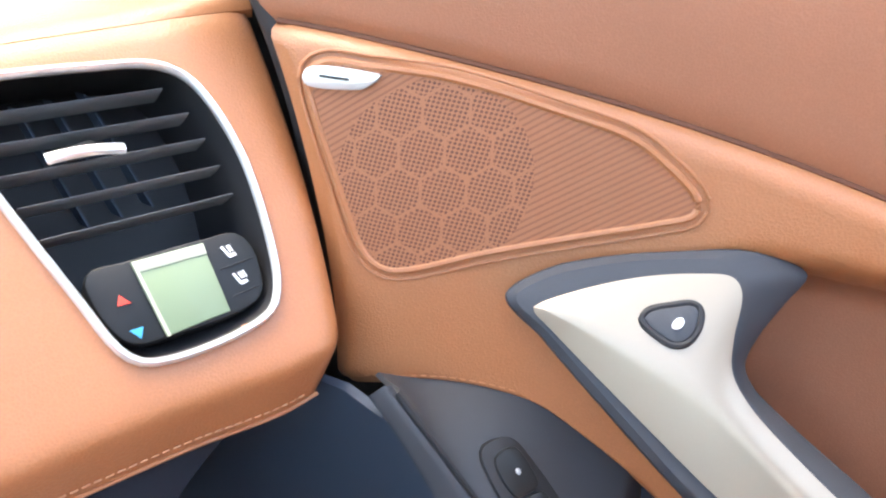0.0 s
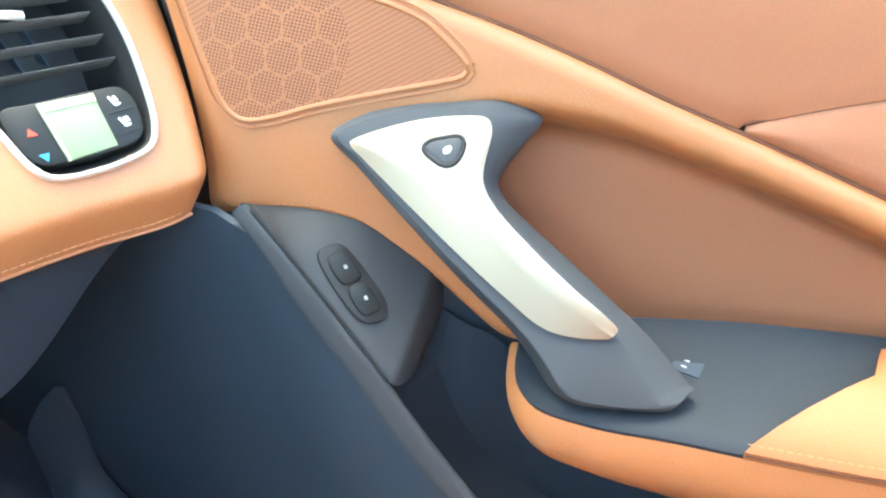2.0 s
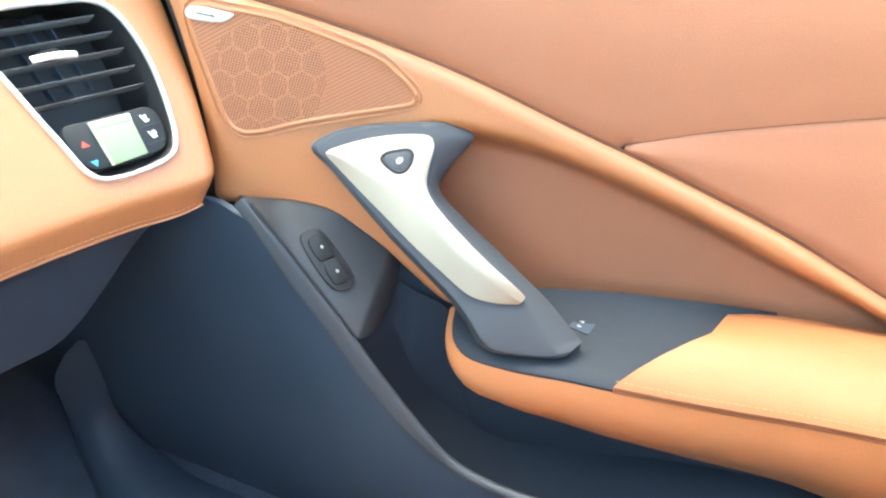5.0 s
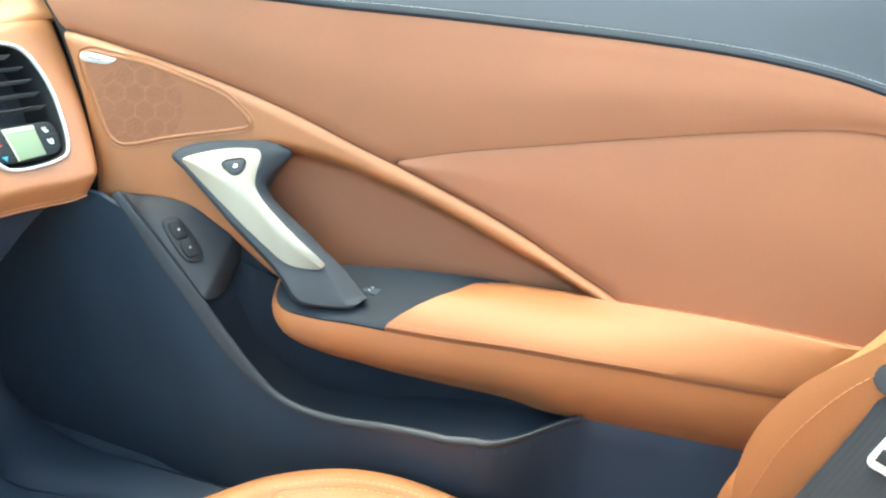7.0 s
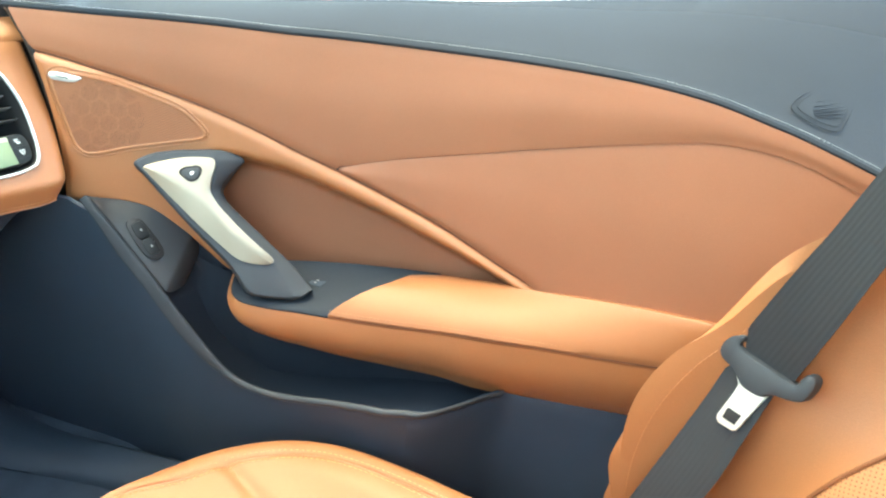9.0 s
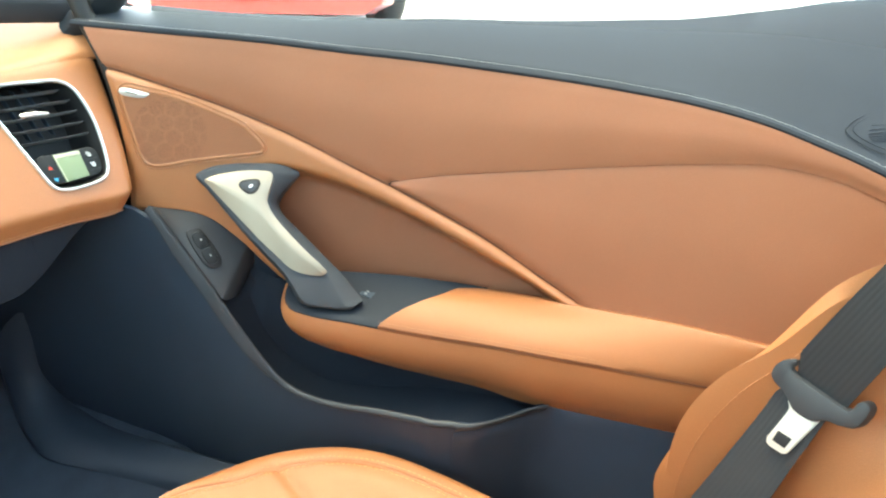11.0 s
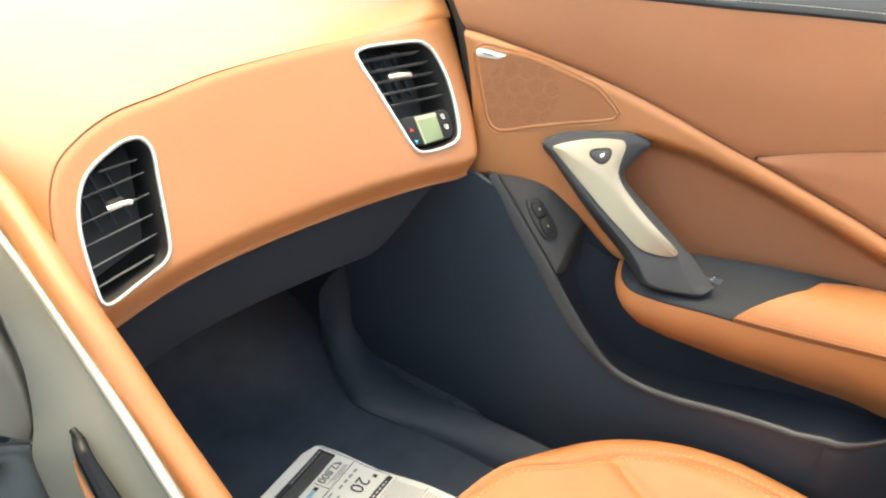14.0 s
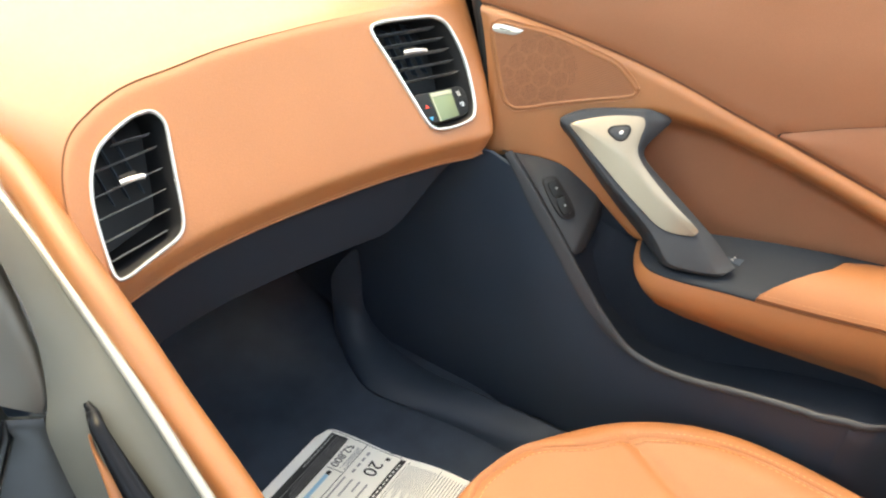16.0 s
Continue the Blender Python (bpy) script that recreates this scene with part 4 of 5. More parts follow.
sill_out = spline([(.172, .545, .60), (.170, .538, .46), (.182, .485, .40), (.202, .392, .372), (.226, .275, .372), (.250, .12, .385), (.27, -.1, .39), (.28, -.9, .39)], 60)
rows = [[Vector(a).lerp(Vector(b), f) + Vector((0, 0, h)) for a, b in zip(sill_in, sill_out)] for f, h in ((-.06, -.05), (0, 0), (.12, .010), (.45, .014), (.85, .006), (1.0, -.008), (1.02, -.06))]
tagged(part("sill_trim", sheet(rows), dark_plastic), "charcoal plastic sill trim along the door opening", "sill trim", kind="structure")


# ---------------------------------------------------------------- passenger seat
seat = thing("passenger_seat", (.0, -.25, .34), "tan leather bucket seat with stitched panels and side bolsters", "car seat")
plan = spline([(-.20, .068), (-.10, .088), (-.02, .089), (.05, .076), (.115, .047), (.178, .003), (.228, -.060), (.255, -.130), (.266, -.22), (.268, -.33), (.26, -.50), (.12, -.56), (-.12, -.56), (-.26, -.50), (-.268, -.3), (-.26, -.10), (-.245, .01)], 220, closed=True)
C = np.array((.0, -.24))


def cushion_z(p, f):
    """Height of the cushion's top: raised bolsters along the sides, a shallow seat between them."""
    side = step(.10, .24, abs(p[0])) * step(.02, -.22, p[1])
    z = .012 * side - .010 * step(.9, .3, f)
    d = np.min(np.hypot(dent[:, 0] - abs(p[0]), dent[:, 1] - p[1]))
    return z - .0065 * math.exp(-(d / .007) ** 2) + .004 * step(.16, .20, abs(p[0])) * step(.85, .75, f)


dent = spline([(.146, -.022), (.145, -.039), (.133, -.08), (.125, -.113), (.122, -.138), (.118, -.2), (.115, -.40)], 80)


def ring_at(p, s):
    """A place on the ring of scale s; the seam hugs the front edge and leaves it along the sides."""
    lead = .085 * step(.13, .03, abs(p[0])) * step(-.05, .05, p[1]) * step(.55, .853, s) * step(1.0, .853, s)
    return C + (p - C) * (s + lead)


rows = []
for s, z in [(.93, .345), (.985, .37), (1.0, .43), (1.0, .52), (.995, .548), (.982, .566), (.962, .577), (.935, .5835), (.90, .5865), (.862, .586), (.853, .5838), (.844, .5857), (.82, .5852), (.80, .5848), (.77, .5842), (.74, .5835), (.71, .5825), (.68, .582), (.65, .5812), (.62, .5805), (.58, .5797), (.54, .579), (.49, .578), (.43, .577), (.3, .576), (.15, .575), (.02, .575)]:
    rows.append([(*ring_at(p, s), z + (cushion_z(ring_at(p, s), s) if z > .56 else 0)) for p in plan])
part("cushion", sheet(rows, closed=True), leather_dim, seat, "tan leather seat cushion")
deep_stitch = material("gold_thread", (.52, .23, .09), .7)
top_seam = [(*ring_at(p, .853), .5830 + cushion_z(ring_at(p, .853), .853)) for p in plan]
part("seam_welt", tube(top_seam, .0012, seg=6, closed=True), leather, seat)
for d in (.006, -.0055):
    stitches("seat_stitching", [(*ring_at(p, .853 - d * 4), .5860 + cushion_z(ring_at(p, .853 - d * 4), .83)) for p in plan], deep_stitch, seat, .0045, .0035, .0007)
deep_seam = material("deep_tan_seam", (.22, .075, .025), .7)
# backrest: cross-sections from the seat up to the shoulder
edge_line = curve_of([(.40, -.545), (.55, -.518), (.63, -.506), (.713, -.499), (.799, -.506), (.875, -.528), (.934, -.557), (1.01, -.586), (1.047, -.606), (1.15, -.67), (1.25, -.74)])
rows = []
for z in np.linspace(.42, 1.25, 64):
    ye = float(edge_line(z))
    w = .340 - .05 * step(1.0, 1.25, z)
    back = -.70 - .28 * (z - .6)
    sec = [(-w, back - .02), (-w - .004, ye - .06), (-w, ye - .012), (-w + .008, ye), (-w + .016, ye - .012), (-w + .030, ye - .10), (-w + .075, ye - .170), (-.16, ye - .20), (0, ye - .205)]
    sec = sec + [(-x, y) for x, y in sec[-2::-1]]
    rows.append([(x, y, z) for x, y in spline(sec, 70)])
part("backrest", sheet(rows), leather_soft, seat, "tan leather backrest with deep bolsters")
rows2 = []
for z in np.linspace(.50, 1.2, 34):
    ye = float(edge_line(z))
    w = .340 - .05 * step(1.0, 1.25, z)
    rows2.append([(x, ye - .198 + .030 * step(.15, .235, abs(x)) - .012 * (1 - (x / .235) ** 2), z) for x in np.linspace(-.225, .225, 24)])
part("backrest_insert", sheet(rows2, (0, -.012, 0)), perforated, seat, "perforated tan leather insert")
for sx in (-1, 1):
    part("insert_seam", tube([(sx * .226, r[0][1] + .002, r[0][2]) for r in rows2], .002, seg=6), deep_seam, seat)
bl = [(.340 - .012, float(edge_line(z)) - .004, z) for z in np.linspace(.62, 1.1, 60)]
stitches("bolster_stitching", [(x - .0072, y - .024, z) for x, y, z in bl], stitch, seat, .005, .003, .0008)


# ---------------------------------------------------------------- seat belt
belt = thing("seat_belt", (.30, -.60, .70), "charcoal seat belt hanging with its steel tongue", "seat belt")
N_b = Vector((-.8, .55, .25)).normalized()
L = spline([(.286, -.532, .63), (.296, -.549, .706), (.308, -.567, .783), (.321, -.584, .859), (.330, -.592, .905)], 24)
R = spline([(.262, -.603, .706), (.272, -.619, .782), (.282, -.626, .828), (.292, -.634, .880), (.302, -.640, .915)], 24)
off = N_b * .009
part("lower_webbing", sheet([[Vector(a).lerp(Vector(b), k / 44) + off + N_b * (.00022 if k % 4 < 2 else 0) for a, b in zip(L, R)] for k in range(45)], tuple(-N_b * .0015)), webbing, belt)
L = spline([(.3365, -.586, .897), (.312, -.612, 1.036), (.309, -.622, 1.075), (.313, -.642, 1.155), (.32, -.68, 1.25)], 24)
R = spline([(.2985, -.645, .900), (.282, -.657, 1.004), (.284, -.668, 1.075), (.288, -.687, 1.153), (.295, -.72, 1.24)], 24)
part("upper_webbing", sheet([[Vector(a).lerp(Vector(b), k / 44) + off + N_b * (.00022 if k % 4 < 2 else 0) for a, b in zip(L, R)] for k in range(45)], tuple(-N_b * .0015)), webbing, belt)
a1, b1 = Vector((.346, -.565, .908)), Vector((.289, -.660, .920))
mid = a1.lerp(b1, .5)
ax = (b1 - a1).normalized()
upv = N_b.cross(ax).normalized()
if upv.z < 0:
    upv = -upv


def belt_at(u, v, w=.008):
    return mid + ax * u + upv * v + N_b * w


loop = spline([(-.0360, -.0091), (-.0385, .001), (-.0372, .0090), (-.0318, .0150), (-.0229, .0195), (-.0160, .0203), (-.0150, .0170), (-.0182, .0092), (-.0149, .0060), (.015, .0023), (.0406, .0006), (.0470, .0012), (.0482, .0073), (.0519, .0155), (.0575, .0175), (.0625, .0140), (.0635, .0080), (.0629, .001), (.0585, -.0112), (.0461, -.0179), (.0305, -.0222), (.0235, -.0285), (.0150, -.0315), (-.0020, -.0300), (-.0095, -.0240), (-.018, -.0185), (-.0300, -.0150)], 130, closed=True)
part("tongue_cover", plate([belt_at(u, v, .018) for u, v in loop], N_b, .014, .004), black_plastic, belt, "charcoal plastic tongue cover")
tong = [(-.0130, -.0150), (-.0112, -.0234), (-.0055, -.0316), (-.0060, -.0400), (-.0130, -.0740), (-.0120, -.0790), (-.0080, -.0817), (.0068, -.0810), (.0110, -.0785), (.0130, -.0740), (.0190, -.0370), (.0217, -.0284), (.0265, -.0240), (.0265, -.0150)]
part("tongue", plate([belt_at(u, v, .0135) for u, v in tong], N_b, .0025, .0006), steel, belt, "bright steel tongue")
part("tongue_slot", plate([belt_at(u, v, .0135) for u, v in ((-.0053, -.0602), (.0107, -.0599), (.0080, -.0733), (-.0068, -.0736))], N_b, .0005, .0002, rise=.0006), black_mark, belt)
part("shoulder_slot", box((.30, -.70, 1.215), (.37, -.735, 1.245), .006), black_plastic, belt)


# ---------------------------------------------------------------- centre console
con = thing("centre_console", (-.40, .25, .60), "driver-facing centre stack with a tan padded rail and metallic trim", "centre console")
rail_path = spline([(-.2885, -.12, .605), (-.2885, .03, .705), (-.2885, .145, .787), (-.2895, .217, .834), (-.2895, .285, .884), (-.2905, .364, .931), (-.2925, .429, .957), (-.2975, .509, .979), (-.3065, .62, .991), (-.325, .76, .998), (-.350, .95, .996), (-.40, 1.13, .992)], 80)
rail_path[:, 0] -= .0115 * np.array([step(.50, .34, y) for y in rail_path[:, 1]])
rail_r = [.0205 - .0030 * step(.55, .34, y) for y in rail_path[:, 1]]
part("padded_rail", tube(rail_path, rail_r, [1.15 * r for r in rail_r], seg=20), leather_soft, con, "tan padded leather rail")
n_c = Vector((-.35, -.75, .56)).normalized()
trim_l = spline([(-.430, .55, 1.15), (-.394, .466, 1.114), (-.369, .429, 1.080), (-.362, .372, 1.008), (-.359, .336, .962), (-.364, .305, .916), (-.380, .277, .868), (-.394, .263, .844), (-.399, .247, .818), (-.402, .228, .791), (-.40, .16, .70)], 60)
trim_r = spline([(-.355, .82, 1.012), (-.340, .70, 1.011), (-.327, .58, 1.002), (-.319, .50, .985), (-.318, .44, .961), (-.317, .393, .941), (-.317, .34, .914), (-.317, .297, .889), (-.3185, .231, .855), (-.3215, .156, .815), (-.325, .04, .745)], 60)
rows = [[Vector(a).lerp(Vector(b), f) + n_c * (.010 * math.sin(math.pi * max(0, f)) + .006 * step(.8, 1, f) - .05 * max(0, -f)) for a, b in zip(trim_l, trim_r)] for f in np.linspace(-.04, 1, 16)]
part("metallic_trim", sheet(rows, tuple(-n_c * .004)), bronze, con, "grey metallic side trim")
trim_silver = material("bright_trim_silver", (0.44, 0.42, 0.36), 0.38, metal=0.5, grain=0.06, size=2500, vary=0.03)
part("trim_edge", tube([r + n_c * .002 for r in rows[-1]], .0050, .0046, seg=12), trim_silver, con, "bright satin silver edge")
e_x = Vector((.86, -.42, -.03)).normalized()
e_x = (e_x - n_c * e_x.dot(n_c)).normalized()
e_y = n_c.cross(e_x).normalized()
ring_c = Vector((-.448, .301, .859))


def stack(u, v, w=0.0):
    return ring_c + e_x * u + e_y * v + n_c * w


def stack_of(p):
    d = Vector(p) - ring_c
    return d.dot(e_x), d.dot(e_y)


def on_trim(u, v, off=0.0):
    """A place over the metallic trim, lifted off it."""
    near = [(1 / ((a - u) ** 2 + (b - v) ** 2 + 1e-4) ** 2, c) for a, b, c in trim_uvw]
    return stack(u, v, sum(k * c for k, c in near) / sum(k for k, c in near) + off)


trim_uvw = [(*stack_of(p), (p - ring_c).dot(n_c)) for r in rows for p in r]
# the black frame of the screen, and the moulded band that folds over from it and dips under the metallic trim
line_a = [(-.25, .258), (-.10, .258), (-.06, .256), (-.0403, .251), (-.0298, .240), (-.0248, .1944), (-.0197, .1469), (-.0164, .1056), (-.0158, .0677), (-.0160, .050)]
line_b = [(-.25, .276), (-.10, .276), (-.06, .271), (-.0385, .2640), (-.020, .245), (-.0004, .197), (.0105, .1577), (.0154, .1157), (.0156, .0711), (.0150, .030)]
line_c = [(-.25, .40), (-.11, .372), (-.0339, .3048), (.0059, .2652), (.0263, .2338), (.046, .1645), (.0590, .1014), (.0675, .0479), (.0676, .0106), (.0624, .0001)]
hood, band = [], []
for a, b, c in zip(*[spline(q, 70, even=False) for q in (line_a, line_b, line_c)]):
    out = .010 + .016 * step(.06, .20, b[1])
    a, b, c = stack(*a, .001), stack(b[0] + .2 * (out - .010), b[1], out), stack(*c, -.004)
    lip = b.lerp(a, .10) - n_c * .0010
    hood.append([Vector(p) for p in spline([a - n_c * .004, a, a.lerp(b, .5) + n_c * .001, lip], 14)])
    band.append([Vector(p) for p in spline([lip - n_c * .001, lip + n_c * .0003, b + n_c * .0004, b.lerp(c, .10) + n_c * .0012, b.lerp(c, .45) + n_c * .004, c, c - n_c * .012], 30)])
# The wall's shade is put into the colour: black here, grey on the band.
part("screen_hood", sheet(hood, tuple(-n_c * .003)), frame_black, con, "inner wall of the screen hood, its shade given as soft black")
part("stack_face", sheet(band, tuple(-n_c * .004)), surround, con, "warm grey moulded band folding round the screen")
frame_ring = [(-.25, .257), *[tuple(q) for q in spline(line_a[1:], 60)], (-.25, .05)]
part("screen_surround", plate([stack(u - .0006, v, .001) for u, v in frame_ring], n_c, .010, .0012), frame_black, con, "soft black screen frame")
scr = [(-.25, .244), *[tuple(q) for q in spline([(-.10, .244), (-.068, .242), (-.0575, .236), (-.0525, .2200), (-.0474, .1824), (-.0418, .1134), (-.0402, .0785), (-.0420, .0725), (-.050, .0708), (-.0655, .0690), (-.12, .067)], 50)], (-.25, .064)]
part("screen", plate([stack(u, v, .0025) for u, v in scr], n_c, .003, .001), glass_black, con, "dark gloss touch screen")
lowp = [(-.25, .0600), (-.06, .0590), (-.018, .0572), (.02, .04), (.036, .0), (.0355, -.014), (.0258, -.0378), (.0141, -.0649), (.0, -.10), (-.02, -.16), (-.25, -.16)]
part("button_panel", plate([stack(u, v, .003) for u, v in lowp], n_c, .012, .002), panel_black, con)
side_ring = [(.030, .004), (.064, -.004), (.0640, -.0164), (.0685, -.047), (.0760, -.079), (.088, -.12), (.10, -.16), (-.02, -.16), (.0, -.10), (.0161, -.0649), (.0278, -.0378), (.0375, -.014)]
part("side_panel", plate([stack(u, v, .0005) for u, v in side_ring], n_c, .012, .0015), panel_black, con)
# the turning knob in its broad moulded collar
circ = lambda r, w, n=48: [stack(.0061 + r * math.cos(a), .0053 + r * math.sin(a), w) for a in np.linspace(0, 2 * math.pi, n, endpoint=False)]
collar = spline([(.0345, .0056), (.0290, .0330), (.0150, .0505), (-.0112, .0590), (-.0385, .045), (-.0470, .0297), (-.051, .003), (-.0440, -.0256), (-.0203, -.0400), (.009, -.0385), (.0285, -.0205)], 240, closed=True)
turn = [math.atan2(v - .0053, u - .0061) % (2 * math.pi) for u, v in collar]
order = np.argsort(turn)
reach = lambda a: np.interp(a, np.array(turn)[order], np.hypot(collar[:, 0] - .0061, collar[:, 1] - .0053)[order], period=2 * math.pi)
dome = []
for f, w in ((0, -.002), (0, .003), (.10, .0075), (.25, .0100), (.50, .0118), (.60, .0128), (.64, .0118), (.68, .0130), (.80, .0165), (.92, .0205), (1.0, .0215), (1.0, .016)):
    dome.append([stack(.0061 + r * math.cos(a), .0053 + r * math.sin(a), w) for a in np.linspace(0, 2 * math.pi, 72, endpoint=False) for r in [reach(a) * (1 - f) + .0262 * f]])
part("knob_collar", fill(dome), panel_black, con, "broad moulded gloss black collar", angle=60)
part("knob", plate(circ(.0238, .024), n_c, .014, .002), glass_black, con, "round black knob")
part("knob_ring", tube(circ(.0247, .0245), .0016, seg=8, closed=True, up=n_c), chrome, con, "thin chrome ring")
part("knob_mark", plate([stack(.0061 + .001 * math.cos(a), .0255 + .001 * math.sin(a), .0243) for a in np.linspace(0, 6.0, 10)], n_c, .0004, .0001), grey_mark, con)
part("button_rim", tube([stack(u, v, .001) for u, v in spline([(-.0389, .044), (-.0465, .0297), (-.0613, .0081), (-.0759, .0030), (-.11, .0)], 40)], .0042, seg=14, up=n_c), panel_black, con, "rounded black rim round the keys")
BUTTONS = ([(-.15, .0580), (-.0675, .0562), (-.0465, .0532), (-.0437, .0505), (-.0457, .0454), (-.0616, .0238), (-.074, .0155), (-.15, .006)], "BACK", (-.0690, .0400)), ([(-.15, -.0200), (-.0802, -.0236), (-.0617, -.0253), (-.0560, -.0285), (-.0305, -.0510), (-.034, -.088), (-.15, -.09)], "SYNC", (-.0645, -.0420)), ([(-.0275, -.0525), (.0068, -.0491), (.0, -.072), (-.014, -.088), (-.030, -.088)], "", None)
for pts, word, c in BUTTONS:
    k = part("button", plate([stack(u, v, .0050) for u, v in pts], n_c, .004, .0012), panel_black, con)
    part("button_gap", tube([stack(u, v, .0034) for u, v in pts], .0011, seg=6, closed=True, up=n_c), rubber, k)
    if word:
        m = Matrix((e_x, e_y, n_c)).transposed().to_4x4()
        m.translation = stack(*c, .0053)
        lettering(word, m, .0078, grey_mark, k)
# slim grab grip that springs from the trim, over a tan-lined hollow
lane = spline([(.1005, .002), (.1058, -.008), (.1135, -.030), (.1215, -.052), (.1335, -.084), (.150, -.125), (.17, -.17)], 40)
lift = [.001 + .014 * step(0, 5, i) for i in range(40)]
wide = [.0030 + .0034 * step(0, 3, i) + .0042 * step(2, 22, i) for i in range(40)]
part("grip", tube([on_trim(u, v, h) for (u, v), h in zip(lane, lift)], wide, [.8 * w for w in wide], seg=16, up=n_c), glass_black, con, "gloss black grab grip")
hollow = [on_trim(u, v, .0022) for u, v in spline([(.0990, -.024), (.1000, -.036), (.1050, -.056), (.1120, -.082), (.124, -.125), (.14, -.17)], 30)]
part("grip_recess", tube(hollow, [.0010 + .0060 * step(0, 16, i) for i in range(30)], .0030, seg=12, up=n_c), leather_soft, con, "tan leather lining behind the grip")


# ---------------------------------------------------------------- window sticker lying on the footwell floor
paper = thing("price_sheet", (-.03, .30, .37), "printed white price sheet lying on the footwell carpet", "paper")
px, py = Vector((-.113, -.022, 0)).normalized(), Vector((.43, -.90, -.16)).normalized()
org = Vector((-.026, .427, .3795))
pn = px.cross(py).normalized()
pn = pn if pn.z > 0 else -pn


def sheet_at(u, v, w=0.0):
    """u: metres from the far corner along the short edge (towards the tunnel); v: along the long edge towards the seat."""
    curl = .010 * math.sin(u * 14) * step(.05, .25, v) + .006 * step(.03, 0, v) + .004 * math.sin(v * 38) * step(.05, 0, u)
    return org + px * u + py * v + pn * (w + curl)


PW, PL = .216, .30
rows = []
for v in np.linspace(0, PL, 40):
    near = .030 - .030 * math.sqrt(max(0, 1 - (1 - min(1, v / .022)) ** 2))
    rows.append([sheet_at(near + (PW - near) * f, v) for f in np.linspace(0, 1, 18)])
part("sheet", sheet(rows, tuple(pn * -.0006)), paper_white, paper, "creased white paper with a rounded corner")


def print_block(u0, v0, u1, v1, mat, name="print_bar"):
    part(name, sheet([[sheet_at(u, v, .0006) for u in np.linspace(u0, u1, 6)] for v in np.linspace(v0, v1, 6)]), mat, paper)


# ---------------------------------------------------------------- cabin shell
tagged(part("rear_bulkhead", box((-1.0, -1.30, .05), (.72, -1.24, 1.52), .01), carpet), "black carpeted rear bulkhead", "bulkhead", kind="structure")
roof_z = lambda x, y: 1.56 - .10 * ((x + .40) / .66) ** 2 - .02 * step(-.6, -1.3, y)
roof_front = lambda x: .14 - .14 * ((x + .40) / .66) ** 2


def roof_strip(y0, y1, x0, x1, lift=0.0, n=10):
    """A piece of the curved roof between two stretches; y0 and y1 may be functions of x."""
    rows = []
    for f in np.linspace(0, 1, n):
        rows.append([])
        for x in np.linspace(x0, x1, 14):
            a, b = [v(x) if callable(v) else v for v in (y0, y1)]
            y = a + (b - a) * f
            rows[-1].append((x, y, roof_z(x, y) + lift))
    return sheet(rows, (0, 0, .03)) if not lift else sheet(rows)


# Roof out of view, assumed: solid rims and a dim pane shape the light.
ceiling_bm = roof_strip(-1.30, -.74, -1.06, .26)
for y0, y1, x0, x1 in ((lambda x: roof_front(x) - .13, roof_front, -1.06, .26), (-.74, lambda x: roof_front(x) - .13, -1.06, -.92), (-.74, lambda x: roof_front(x) - .13, .10, .26)):
    extra = bpy.data.meshes.new("roof_piece")
    piece = roof_strip(y0, y1, x0, x1)
    piece.to_mesh(extra)
    piece.free()
    ceiling_bm.from_mesh(extra)
    bpy.data.meshes.remove(extra)
tagged(part("ceiling", ceiling_bm, headliner), "unseen charcoal roof lining round the clear panel, shading the seats", "roof", kind="structure")
tagged(part("unseen_roof_panel", roof_strip(-.74, lambda x: roof_front(x) - .13, -.92, .10, .015), roof_glass), "unseen clear roof panel over the seats, tinted to limit the light", "roof window", kind="structure")
base = spline([(.345, .48, 1.085), (.24, .705, 1.085), (.10, .920, 1.085), (-.09, 1.085, 1.085), (-.40, 1.19, 1.085), (-.72, 1.085, 1.085), (-.92, .80, 1.085), (-1.0, .45, 1.085)], 30)
glass_foot = spline(foot_line, 30)
glass_rim = spline([(-.40, 1.19, 1.085), (-.27, 1.18, 1.085), (-.09, 1.085, 1.085), (.10, .920, 1.085), (.24, .705, 1.085), (.305, .565, 1.085), (.345, .48, 1.085)], 30)
# Added strip that shuts out light between the dashboard and the glass.
tagged(part("windscreen_gap_strip", sheet([[Vector(a).lerp(Vector(b), f) + Vector((0, 0, -.012)) * math.sin(math.pi * f) for a, b in zip(glass_foot, glass_rim)] for f in np.linspace(0, 1, 5)], (0, .004, -.004)), frame_black), "black strip added to stop light leaking in below the windscreen", "trim", kind="structure")
tagged(part("driver_dash_top", sheet([[(x, 1.18 - .34 * (1 - f) - .55 * step(-.62, -1.0, x) * f, 1.0 + .08 * f) for x in np.linspace(-1.0, -.40, 14)] for f in np.linspace(0, 1, 6)], (0, 0, -.01)), black_soft), "black top of the driver's side of the dashboard", "dashboard top", kind="structure")
head = spline([(.235, .0, 1.475), (.15, .08, 1.505), (-.05, .125, 1.54), (-.40, .14, 1.558), (-.75, .125, 1.54), (-.95, .08, 1.505), (-1.035, .0, 1.475)], 30)
# Glass out of view, darkened far past a real windscreen to dim the pad.
tagged(part("windscreen", sheet([[Vector(a).lerp(Vector(b), f) + Vector((0, .05, .03)) * math.sin(math.pi * f) for a, b in zip(base, head)] for f in np.linspace(0, 1, 10)]), windscreen_glass), "unseen curved windscreen glass, darkened to cut light from ahead", "windscreen", kind="structure")
